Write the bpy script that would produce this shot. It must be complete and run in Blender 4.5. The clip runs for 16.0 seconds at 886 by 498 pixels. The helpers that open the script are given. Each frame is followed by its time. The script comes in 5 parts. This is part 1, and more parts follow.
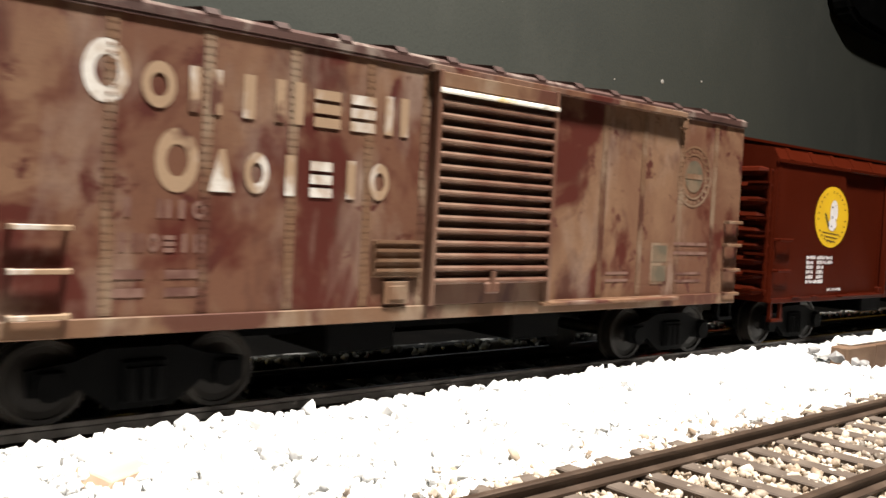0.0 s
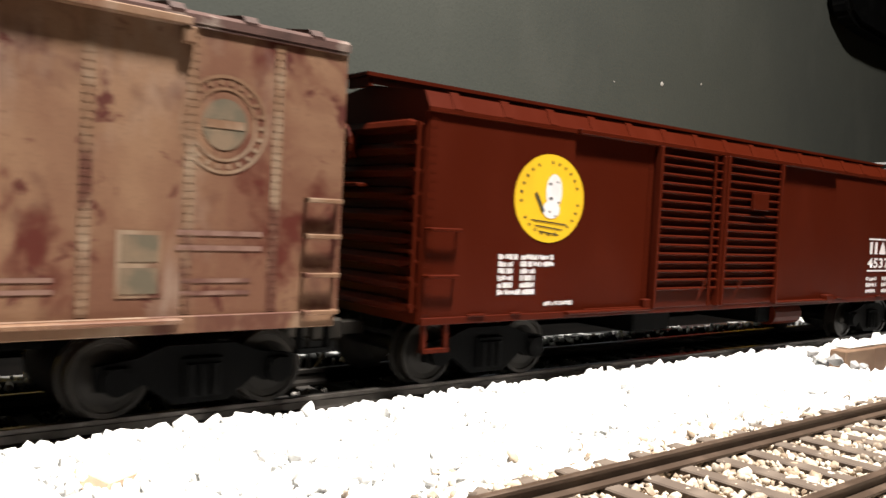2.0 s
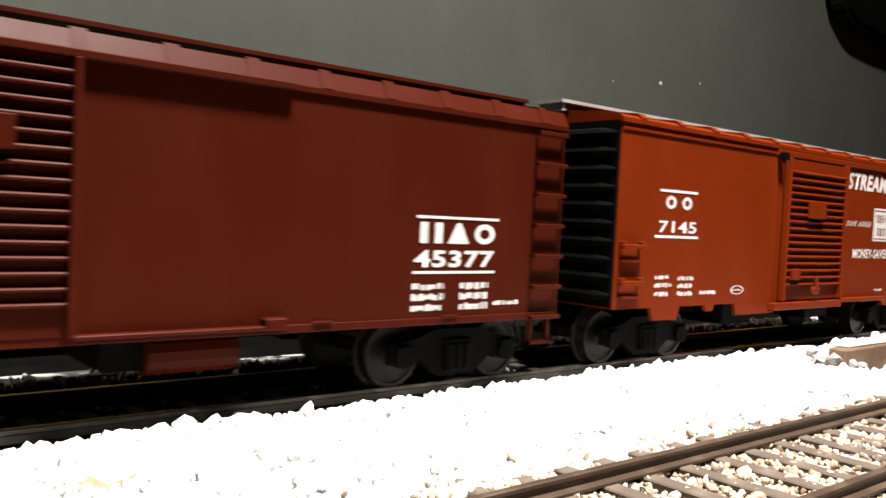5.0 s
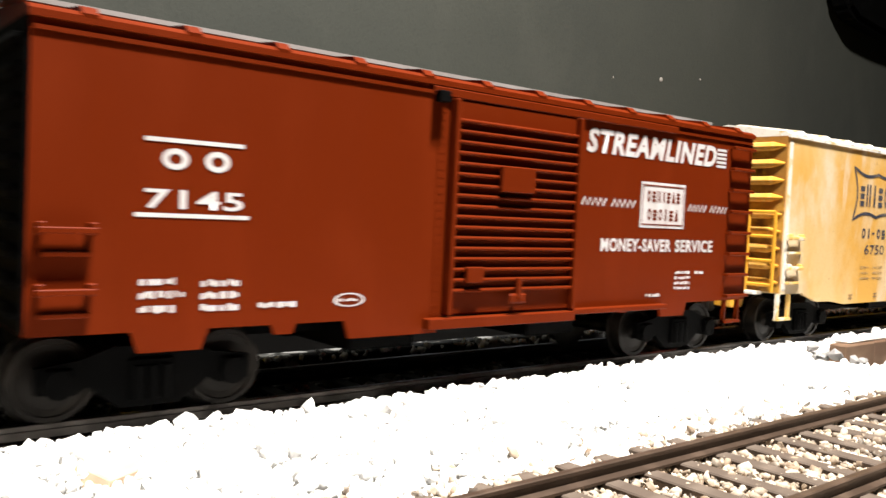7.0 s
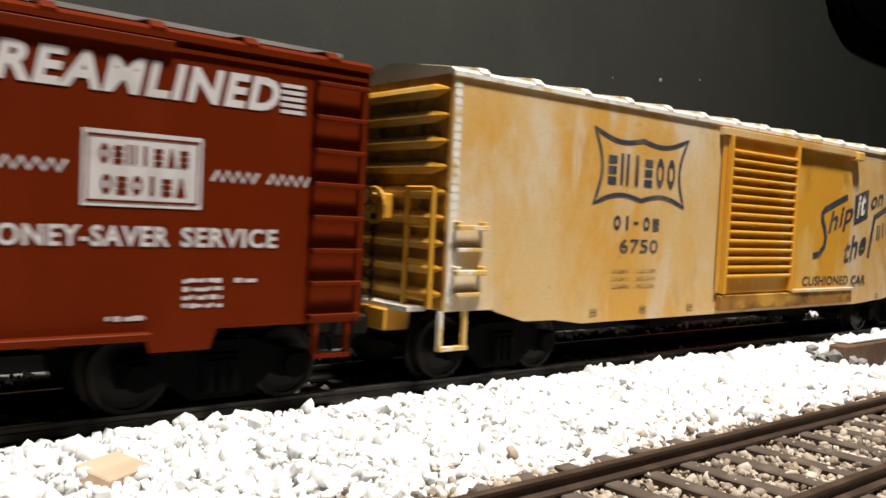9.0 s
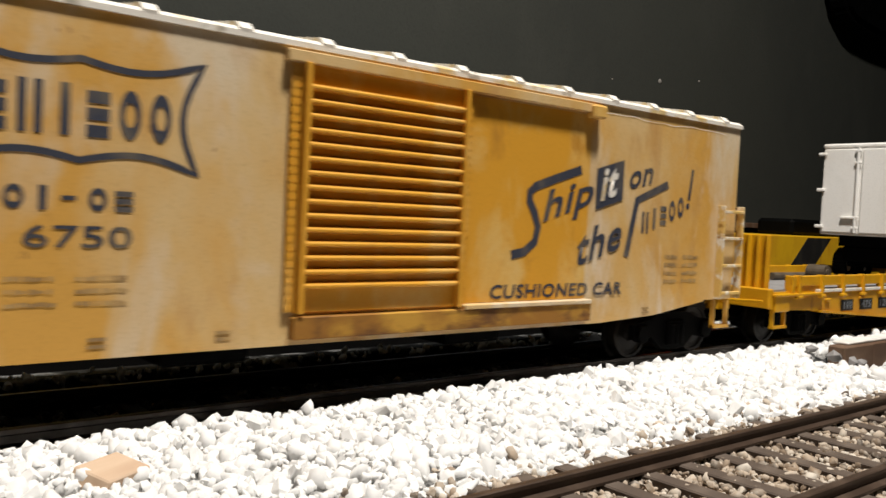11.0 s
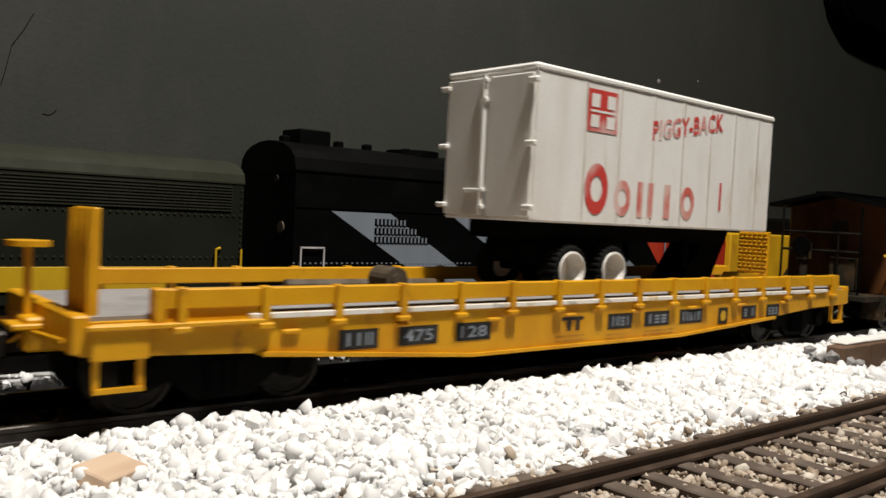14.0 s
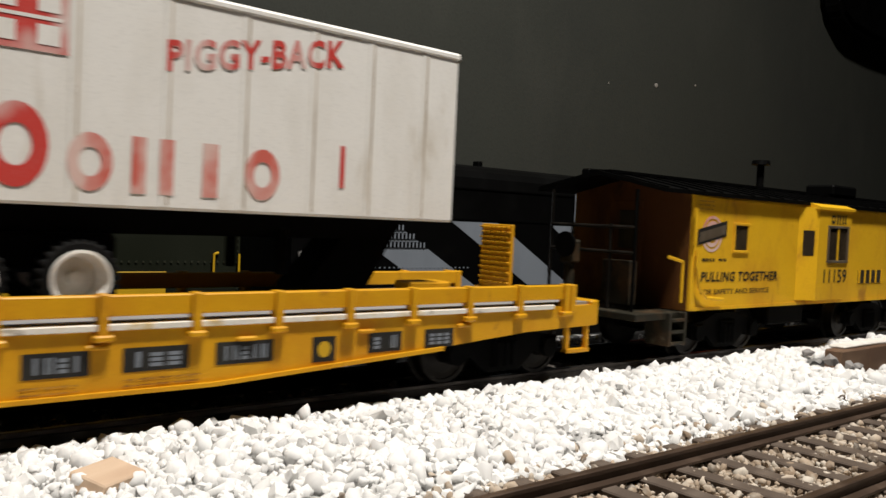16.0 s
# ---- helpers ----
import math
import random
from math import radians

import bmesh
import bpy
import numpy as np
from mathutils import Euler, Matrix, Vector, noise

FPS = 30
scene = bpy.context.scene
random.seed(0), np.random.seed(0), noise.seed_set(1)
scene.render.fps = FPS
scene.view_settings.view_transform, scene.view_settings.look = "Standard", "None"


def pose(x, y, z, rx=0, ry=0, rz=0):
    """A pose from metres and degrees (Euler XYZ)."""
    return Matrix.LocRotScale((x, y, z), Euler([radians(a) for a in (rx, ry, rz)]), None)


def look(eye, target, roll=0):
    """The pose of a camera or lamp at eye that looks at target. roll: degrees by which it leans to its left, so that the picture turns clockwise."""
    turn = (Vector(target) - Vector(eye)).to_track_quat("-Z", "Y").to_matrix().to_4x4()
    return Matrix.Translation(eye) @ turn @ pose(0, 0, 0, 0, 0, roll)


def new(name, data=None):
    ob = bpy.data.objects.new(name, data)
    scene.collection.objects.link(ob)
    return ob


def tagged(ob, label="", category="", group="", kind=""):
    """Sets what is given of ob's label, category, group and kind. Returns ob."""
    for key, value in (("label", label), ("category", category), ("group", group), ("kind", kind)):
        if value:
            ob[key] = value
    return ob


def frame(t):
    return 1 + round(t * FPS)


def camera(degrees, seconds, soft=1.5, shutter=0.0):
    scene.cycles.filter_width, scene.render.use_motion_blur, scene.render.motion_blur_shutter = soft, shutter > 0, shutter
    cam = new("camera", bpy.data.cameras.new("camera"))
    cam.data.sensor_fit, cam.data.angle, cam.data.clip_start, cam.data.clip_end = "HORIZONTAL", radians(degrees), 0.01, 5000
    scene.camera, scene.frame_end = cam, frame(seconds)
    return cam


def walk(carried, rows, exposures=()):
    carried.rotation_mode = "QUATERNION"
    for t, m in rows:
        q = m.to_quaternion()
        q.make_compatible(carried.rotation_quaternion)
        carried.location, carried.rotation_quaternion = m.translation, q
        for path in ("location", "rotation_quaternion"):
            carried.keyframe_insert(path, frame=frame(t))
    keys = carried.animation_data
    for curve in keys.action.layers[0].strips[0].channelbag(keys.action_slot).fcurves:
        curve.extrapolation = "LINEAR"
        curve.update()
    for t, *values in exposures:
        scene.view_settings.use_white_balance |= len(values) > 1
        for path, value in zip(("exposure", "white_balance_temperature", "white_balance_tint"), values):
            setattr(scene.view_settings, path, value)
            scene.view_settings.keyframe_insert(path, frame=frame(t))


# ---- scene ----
MM = 0.001
RAIL = 26.3          # camera height over the rail heads, mm
TRACK_Y = 110.5      # centre line of the train's track, mm from the camera
FRONT_Y = 48.3       # centre line of the near track
BACK_Y = 200.5       # centre line of the far track
BACK_Z = -8.0        # its rails lie lower
WALL_Y = 265.0

cam = camera(56.4, 16.0, soft=1.5, shutter=0.5)

# seconds, yaw, pitch, roll of the hand-held camera
CAM = (
    (0.0, -39.16, -2.36, -2.74),
    (0.5, -39.11, -2.26, -2.79),
    (1.0, -39.18, -2.13, -2.98),
    (1.5, -39.17, -2.12, -3.00),
    (2.0, -39.20, -2.23, -2.91),
    (2.5, -39.16, -2.29, -2.90),
    (3.0, -39.18, -2.30, -2.93),
    (5.5, -39.29, -2.25, -2.78),
    (6.0, -39.26, -2.33, -2.74),
    (6.5, -39.22, -2.49, -2.69),
    (7.0, -39.24, -2.48, -2.68),
    (7.5, -39.25, -2.44, -2.71),
    (8.0, -39.25, -2.47, -2.72),
    (8.5, -39.23, -2.44, -2.66),
    (9.0, -39.27, -2.44, -2.69),
    (9.5, -39.27, -2.39, -2.71),
    (12.0, -39.33, -2.37, -2.65),
    (12.5, -39.29, -2.38, -2.66),
    (13.0, -39.33, -2.40, -2.67),
    (13.5, -39.41, -2.43, -2.74),
    (14.0, -39.40, -2.39, -2.78),
    (14.5, -39.41, -2.36, -2.81),
    (15.0, -39.41, -2.24, -2.71),
    (15.5, -39.42, -2.15, -2.65),
    (16.0, -39.53, -2.08, -2.67),
)

# seconds, mm that the train has rolled
ROLLED = (
    (0.0, 0.0),
    (0.5, 24.5),
    (1.0, 48.9),
    (1.5, 73.4),
    (2.0, 97.5),
    (2.5, 121.4),
    (3.0, 145.5),
    (5.5, 268.0),
    (6.0, 292.5),
    (6.5, 315.8),
    (7.0, 340.4),
    (7.5, 364.7),
    (8.0, 390.0),
    (8.5, 413.9),
    (9.0, 438.2),
    (9.5, 462.1),
    (12.0, 585.8),
    (12.5, 609.8),
    (13.0, 634.0),
    (13.5, 657.9),
    (14.0, 682.2),
    (14.5, 706.3),
    (15.0, 730.0),
    (15.5, 754.2),
    (16.0, 778.2),
)


def rolled(t):
    return float(np.interp(t, [a[0] for a in ROLLED], [a[1] for a in ROLLED]))


EXPOSURE = ((0.0, 0.3), (1.5, 0.45), (3.0, 0.65), (6.0, 0.6), (7.0, 0.45), (8.0, -0.1), (9.0, -0.65), (9.7, -0.9), (12.0, -1.05), (13.0, -1.15),
            (14.0, -1.05), (15.0, -1.05), (16.0, -1.1))
walk(cam, [(t, pose(0, 0, RAIL * MM, 90 + p, r, y)) for t, y, p, r in CAM], EXPOSURE)

# ---- light: one warm room lamp over the aisle, a little ambient bounce ----
world = bpy.data.worlds.new("room_air")
scene.world = world
world.use_nodes = True
world.node_tree.nodes["Background"].inputs[0].default_value = (1.0, 0.93, 0.82, 1)
world.node_tree.nodes["Background"].inputs[1].default_value = 0.0025

lamp_data = bpy.data.lights.new("room_lamp", "AREA")
lamp_data.shape, lamp_data.size, lamp_data.energy = "DISK", 0.05, 7.2
lamp_data.color = (1.0, 0.95, 0.88)
lamp = new("room_lamp", lamp_data)
lamp.matrix_world = look((0.085, -0.028, 0.44), (0.10, 0.09, 0.0))


# ---- materials ----
def nodes_of(name):
    m = bpy.data.materials.new(name)
    m.use_nodes = True
    nt = m.node_tree
    return m, nt, nt.nodes["Principled BSDF"]


def noise_node(nt, scale, detail=4.0, stretch=(1, 1, 1), rough=0.55):
    co = nt.nodes.new("ShaderNodeTexCoord")
    mp = nt.nodes.new("ShaderNodeMapping")
    mp.inputs["Scale"].default_value = stretch
    nz = nt.nodes.new("ShaderNodeTexNoise")
    nz.inputs["Scale"].default_value, nz.inputs["Detail"].default_value, nz.inputs["Roughness"].default_value = scale, detail, rough
    nt.links.new(co.outputs["Object"], mp.inputs["Vector"])
    nt.links.new(mp.outputs["Vector"], nz.inputs["Vector"])
    return nz


def ramp(nt, src, lo, hi):
    r = nt.nodes.new("ShaderNodeMapRange")
    r.inputs["From Min"].default_value, r.inputs["From Max"].default_value = lo, hi
    nt.links.new(src, r.inputs["Value"])
    return r.outputs["Result"]


def blend(nt, fac, a, b):
    m = nt.nodes.new("ShaderNodeMix")
    m.data_type = "RGBA"
    nt.links.new(fac, m.inputs["Factor"])
    for key, v in (("A", a), ("B", b)):
        sock = [i for i in m.inputs if i.name == key and i.type == "RGBA"][0]
        if isinstance(v, tuple):
            sock.default_value = (*v, 1)
        else:
            nt.links.new(v, sock)
    return [o for o in m.outputs if o.type == "RGBA"][0]


def bump(nt, bsdf, src, strength, distance):
    b = nt.nodes.new("ShaderNodeBump")
    b.inputs["Strength"].default_value, b.inputs["Distance"].default_value = strength, distance
    nt.links.new(src, b.inputs["Height"])
    nt.links.new(b.outputs["Normal"], bsdf.inputs["Normal"])


def paint(name, base, worn, amount=0.4, rough=0.5, scale=120, stretch=(1, 1, 0.35), metal=0.0, grain=0.00004, span=None, third=None, gloss=0.35):
    """Model paint: two tones at a broad scale, fine speckle, slight relief."""
    m, nt, b = nodes_of(name)
    broad, fine = noise_node(nt, scale, 3.5, stretch), noise_node(nt, scale * 30, 3)
    lo, hi = span or (0.62 - amount * 0.4, 0.72)
    c = blend(nt, ramp(nt, broad.outputs["Fac"], lo, hi), base, worn)
    if third:
        other = noise_node(nt, scale * 0.55, 4, stretch)
        c = blend(nt, ramp(nt, other.outputs["Fac"], 0.56, 0.66), c, third)
    dark = tuple((v + u) * 0.42 for v, u in zip(base, worn))
    c = blend(nt, ramp(nt, fine.outputs["Fac"], 0.5, 1.5), c, dark)
    nt.links.new(c, b.inputs["Base Color"])
    rr = nt.nodes.new("ShaderNodeMapRange")
    rr.inputs["To Min"].default_value, rr.inputs["To Max"].default_value = rough - 0.08, rough + 0.12
    nt.links.new(broad.outputs["Fac"], rr.inputs["Value"])
    nt.links.new(rr.outputs["Result"], b.inputs["Roughness"])
    b.inputs["Metallic"].default_value = metal
    b.inputs["Specular IOR Level"].default_value = gloss
    bump(nt, b, fine.outputs["Fac"], 0.25, grain)
    return m


def layered(name, base, layers, rough=0.6, gloss=0.25, grain=0.00005, speck=3200, fine_amount=0.35):
    """Weathered paint: stains laid one over another, each (colour, scale, stretch, from, to, shift), then grain."""
    m, nt, b = nodes_of(name)
    c, first = base, None
    for colour, scale, stretch, lo, hi, shift in layers:
        nz = noise_node(nt, scale, 5.0, stretch, 0.62)
        nz.inputs["Distortion"].default_value = 0.35
        for link in list(nt.links):
            if link.to_node == nz and link.to_socket.name == "Vector":
                link.from_node.inputs["Location"].default_value = (shift, shift * 0.7, shift * 1.3)
        fac = ramp(nt, nz.outputs["Fac"], lo, hi)
        c = blend(nt, fac, c, colour)
        first = first or nz
    fine = noise_node(nt, speck, 4)
    dark = tuple(v * 0.45 for v in base)
    c = blend(nt, ramp(nt, fine.outputs["Fac"], 0.52, 0.52 + 0.3 / fine_amount), c, dark)
    nt.links.new(c, b.inputs["Base Color"])
    rr = nt.nodes.new("ShaderNodeMapRange")
    rr.inputs["To Min"].default_value, rr.inputs["To Max"].default_value = rough - 0.12, rough + 0.15
    nt.links.new(first.outputs["Fac"], rr.inputs["Value"])
    nt.links.new(rr.outputs["Result"], b.inputs["Roughness"])
    b.inputs["Specular IOR Level"].default_value = gloss
    bump(nt, b, fine.outputs["Fac"], 0.35, grain)
    return m


M_WALL = layered("wall_paint", (0.038, 0.040, 0.033), (((0.032, 0.034, 0.029), 7, (1, 1, 1), 0.4, 0.65, 0.0), ((0.044, 0.045, 0.038), 22, (1, 1, 0.5), 0.52, 0.75, 2.0)), 0.85, 0.3, 0.0003, 900)
# near-black: shade under and behind the train is put into this colour
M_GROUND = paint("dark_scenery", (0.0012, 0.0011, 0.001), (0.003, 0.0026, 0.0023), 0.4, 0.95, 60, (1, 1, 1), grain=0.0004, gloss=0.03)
M_RAIL = paint("weathered_rail", (0.055, 0.035, 0.024), (0.095, 0.063, 0.044), 0.4, 0.45, 200, (1, 1, 1), metal=0.3)
M_BLACKRAIL = paint("blackened_rail", (0.07, 0.062, 0.056), (0.11, 0.10, 0.09), 0.3, 0.3, 200, (1, 1, 1), metal=0.9)
M_TIE = paint("brown_tie", (0.080, 0.058, 0.044), (0.125, 0.096, 0.075), 0.5, 0.75, 260, (0.3, 1, 1))
# darker copy of the tie brown, with shade under the stock put in
M_TIESHADE = paint("shaded_tie", (0.012, 0.01, 0.009), (0.03, 0.025, 0.02), 0.4, 0.8, 260)
M_BLACK = paint("black_plastic", (0.0011, 0.0011, 0.0011), (0.0024, 0.0022, 0.002), 0.3, 0.7, 300, gloss=0.05)
M_STEEL = paint("wheel_steel", (0.010, 0.0085, 0.007), (0.034, 0.029, 0.024), 0.4, 0.4, 300, metal=0.4, gloss=0.15)
M_NYC = paint("boxcar_red", (0.039, 0.0046, 0.0013), (0.045, 0.0056, 0.0017), 0.3, 0.45, gloss=0.06)
M_CG = paint("oxide_red", (0.112, 0.0128, 0.0014), (0.126, 0.0150, 0.0018), 0.3, 0.45, gloss=0.06)
M_SP = layered("weathered_brown", (0.108, 0.048, 0.028), (
    ((0.165, 0.092, 0.053), 45, (1, 1, 0.7), 0.44, 0.60, 0.3),
    ((0.060, 0.022, 0.014), 75, (1, 1, 0.6), 0.52, 0.64, 3.1),
    ((0.058, 0.0105, 0.006), 50, (1, 1, 0.8), 0.50, 0.57, 2.4),
    ((0.21, 0.148, 0.112), 95, (1, 1, 0.4), 0.51, 0.72, 5.9),
    ((0.055, 0.012, 0.008), 190, (1, 1, 0.9), 0.60, 0.66, 7.7)), 0.6, 0.2)
M_SPDOOR = layered("door_brown", (0.105, 0.047, 0.029), (
    ((0.17, 0.105, 0.072), 80, (1, 1, 0.4), 0.42, 0.62, 0.9),
    ((0.05, 0.016, 0.011), 110, (1, 1, 0.4), 0.55, 0.64, 2.2)), 0.55, 0.3)
M_SPROOF = layered("sooty_roof", (0.060, 0.028, 0.022), (
    ((0.16, 0.12, 0.10), 150, (1, 1, 1), 0.56, 0.66, 0.4),
    ((0.035, 0.015, 0.011), 90, (1, 1, 1), 0.52, 0.62, 4.4)), 0.65, 0.3)
M_SPTAN = layered("tan_band", (0.135, 0.072, 0.040), (
    ((0.20, 0.14, 0.095), 100, (1, 1, 0.5), 0.48, 0.64, 0.2),
    ((0.070, 0.024, 0.014), 70, (1, 1, 0.5), 0.54, 0.62, 3.3)), 0.65, 0.25)
M_SPLET = layered("worn_white_lettering", (0.26, 0.175, 0.11), (
    ((0.52, 0.49, 0.45), 75, (1, 1, 0.5), 0.47, 0.55, 0.6),
    ((0.075, 0.028, 0.018), 120, (1, 1, 0.5), 0.57, 0.63, 2.6)), 0.7, 0.2)
M_SPFAINT = paint("faint_lettering", (0.15, 0.082, 0.062), (0.085, 0.034, 0.024), 0.5, 0.7, 220, (1, 1, 0.6), span=(0.44, 0.58))
M_SPSEAL = paint("faded_seal", (0.075, 0.060, 0.038), (0.135, 0.090, 0.055), 0.5, 0.7, 200, (1, 1, 1), span=(0.45, 0.60))
M_FR = layered("faded_yellow", (0.60, 0.325, 0.068), (
    ((0.62, 0.43, 0.20), 40, (1, 1, 0.6), 0.40, 0.58, 0.2),
    ((0.64, 0.52, 0.36), 55, (1, 1, 0.45), 0.51, 0.65, 1.4),
    ((0.44, 0.235, 0.075), 70, (1, 1, 0.45), 0.57, 0.74, 3.6),
    ((0.71, 0.64, 0.54), 110, (1, 1, 0.25), 0.60, 0.76, 5.2),
    ((0.27, 0.13, 0.04), 420, (1, 1, 0.7), 0.67, 0.74, 6.1)), 0.6, 0.25)
M_FRDOOR = layered("door_yellow", (0.63, 0.305, 0.028), (
    ((0.66, 0.44, 0.15), 110, (1, 1, 0.5), 0.50, 0.70, 0.2),
    ((0.46, 0.215, 0.026), 140, (1, 1, 0.6), 0.58, 0.72, 3.2)), 0.5, 0.3)
# rust of the sill; on the end wall it also paints shade between ribs
M_FRRUSTSHADE = layered("rust_and_end_shade", (0.30, 0.135, 0.022), (
    ((0.50, 0.27, 0.04), 90, (1, 1, 1), 0.46, 0.6, 0.6),
    ((0.13, 0.055, 0.016), 130, (0.5, 1, 1), 0.54, 0.64, 2.6)), 0.6, 0.3)
M_FRWHITE = layered("chalky_white", (0.74, 0.70, 0.63), (
    ((0.60, 0.44, 0.20), 200, (1, 1, 1), 0.54, 0.64, 0.2),
    ((0.40, 0.36, 0.30), 300, (1, 1, 1), 0.58, 0.66, 3.2)), 0.7, 0.2, 0.0001)
M_CHALKY = layered("chalky_yellow", (0.64, 0.42, 0.13), (
    ((0.72, 0.67, 0.58), 260, (1, 1, 1), 0.50, 0.60, 0.2),
    ((0.30, 0.15, 0.03), 300, (1, 1, 1), 0.60, 0.68, 3.2)), 0.65, 0.2)
M_FRLET = paint("dark_blue_lettering", (0.035, 0.04, 0.06), (0.16, 0.13, 0.09), 0.5, 0.6, 150, (1, 1, 0.6), span=(0.52, 0.7))
M_FRFAINT = paint("rubbed_lettering", (0.27, 0.17, 0.075), (0.48, 0.31, 0.12), 0.5, 0.6, 200, (1, 1, 0.6), span=(0.42, 0.6))
M_TTX = layered("flatcar_yellow", (0.63, 0.315, 0.0075), (((0.56, 0.255, 0.006), 90, (1, 1, 1), 0.45, 0.65, 0.3), ((0.36, 0.15, 0.01), 240, (1, 1, 0.6), 0.62, 0.72, 3.0)), 0.42, 0.3)
M_CNW = layered("caboose_yellow", (0.74, 0.42, 0.012), (((0.64, 0.33, 0.012), 70, (1, 1, 0.6), 0.45, 0.65, 0.3), ((0.42, 0.19, 0.02), 170, (1, 1, 0.35), 0.60, 0.72, 3.0)), 0.5, 0.3)
M_WHITE = paint("white_decal", (0.58, 0.55, 0.55), (0.46, 0.43, 0.42), 0.4, 0.55, 400)
M_TRAILER = layered("white_trailer", (0.80, 0.78, 0.745), (
    ((0.70, 0.67, 0.62), 60, (1, 1, 0.3), 0.45, 0.66, 0.2),
    ((0.56, 0.50, 0.42), 190, (1, 1, 0.2), 0.62, 0.78, 3.2)), 0.5, 0.3)
M_GRIME = paint("joint_grime", (0.36, 0.29, 0.21), (0.60, 0.54, 0.46), 0.5, 0.7, 160, (1, 1, 0.5), span=(0.42, 0.6))
M_REDWORN = paint("rubbed_red", (0.58, 0.12, 0.09), (0.68, 0.48, 0.43), 0.5, 0.6, 150, (1, 1, 0.8), span=(0.40, 0.60))
M_RED = paint("red_lettering", (0.55, 0.045, 0.035), (0.66, 0.50, 0.46), 0.5, 0.6, 130, (1, 1, 0.6), span=(0.5, 0.66))
M_SIGNAL = paint("signal_red", (0.42, 0.03, 0.012), (0.48, 0.05, 0.02), 0.4, 0.45, 130)
M_LEMON = paint("disc_yellow", (0.56, 0.34, 0.010), (0.50, 0.29, 0.009), 0.3, 0.5, 160)
M_INK = paint("black_print", (0.012, 0.011, 0.010), (0.03, 0.027, 0.02), 0.3, 0.6, 200)
M_GREEN = paint("dark_green", (0.0055, 0.0075, 0.0025), (0.008, 0.010, 0.004), 0.3, 0.5, 90, (1, 1, 1))
M_GREENROOF = paint("green_roof", (0.028, 0.030, 0.020), (0.037, 0.039, 0.027), 0.4, 0.28, 90, (1, 1, 1))
M_LOCO = paint("satin_black", (0.0016, 0.0016, 0.0016), (0.003, 0.003, 0.003), 0.3, 0.5, 90, (1, 1, 1), gloss=0.07)
M_SLAB = layered("flaked_strip", (0.014, 0.014, 0.014), (
    ((0.42, 0.42, 0.41), 190, (0.5, 1, 1), 0.53, 0.57, 0.3),
    ((0.05, 0.05, 0.048), 120, (0.5, 1, 1), 0.56, 0.62, 2.3)), 0.6, 0.3)
M_STRIPE = paint("stripe_grey", (0.20, 0.225, 0.26), (0.17, 0.19, 0.22), 0.4, 0.5, 90)
M_BROWN = paint("brown_steel", (0.075, 0.055, 0.035), (0.13, 0.105, 0.075), 0.5, 0.6, 260)
# stained caboose end, darkened in colour because it faces away from the lamp
M_CABEND = layered("shaded_stained_end", (0.085, 0.030, 0.007), (((0.17, 0.070, 0.012), 90, (1, 1, 0.5), 0.48, 0.65, 0.3), ((0.03, 0.012, 0.005), 120, (1, 1, 0.5), 0.56, 0.66, 3.0)), 0.65, 0.2)
M_BRICK = paint("brown_block", (0.11, 0.06, 0.035), (0.19, 0.12, 0.075), 0.6, 0.8, 160, (0.4, 1, 1))
M_WOOD = paint("pale_wood_chip", (0.56, 0.42, 0.30), (0.46, 0.32, 0.22), 0.6, 0.7, 300, (0.2, 1, 1))
M_RUBBER = paint("tyre_rubber", (0.006, 0.006, 0.006), (0.011, 0.011, 0.010), 0.4, 0.85, 300, gloss=0.1)
M_PLASTER = paint("white_plaster", (0.78, 0.76, 0.72), (0.66, 0.63, 0.58), 0.5, 0.85, 200, (1, 1, 1), grain=0.0002)
M_GLASS = paint("dark_window", (0.03, 0.022, 0.015), (0.05, 0.035, 0.02), 0.4, 0.15, 200)
M_STEP = layered("rusty_olive", (0.016, 0.014, 0.008), (((0.05, 0.028, 0.012), 160, (1, 1, 1), 0.48, 0.6, 0.3), ((0.085, 0.065, 0.04), 330, (1, 1, 1), 0.60, 0.70, 3.0)), 0.65, 0.25)
M_FLECK = paint("dusty_fleck", (0.32, 0.30, 0.27), (0.22, 0.20, 0.18), 0.5, 0.85, 300, (1, 1, 1))
M_GREY = paint("deck_grey", (0.27, 0.26, 0.255), (0.20, 0.19, 0.18), 0.5, 0.7, 150)


# ---- mesh helpers (mm) ----
def part(name, bm, material, parent=None, label="", smooth=False):
    me = bpy.data.meshes.new(name)
    bm.to_mesh(me)
    bm.free()
    me.transform(Matrix.Scale(MM, 4))
    if smooth:
        me.shade_smooth()
    me.materials.append(material)
    ob = new(name, me)
    if parent:
        ob.parent = parent
    if label:
        tagged(ob, label)
    return ob


def shared(name, me, parent, m=None):
    """Another object on the same mesh, under parent, at a pose in metres."""
    ob = new(name, me)
    ob.parent = parent
    if m is not None:
        ob.matrix_basis = m
    return ob


def box(bm, x0, x1, y0, y1, z0, z1, r=0.0):
    made = bmesh.ops.create_cube(bm, size=1.0)["verts"]
    for v in made:
        v.co = Vector(((x0 + x1) / 2 + v.co.x * (x1 - x0), (y0 + y1) / 2 + v.co.y * (y1 - y0), (z0 + z1) / 2 + v.co.z * (z1 - z0)))
    if r > 0:
        edges = {e for v in made for e in v.link_edges}
        bmesh.ops.bevel(bm, geom=list(edges), offset=r, segments=1, affect="EDGES")
    return bm


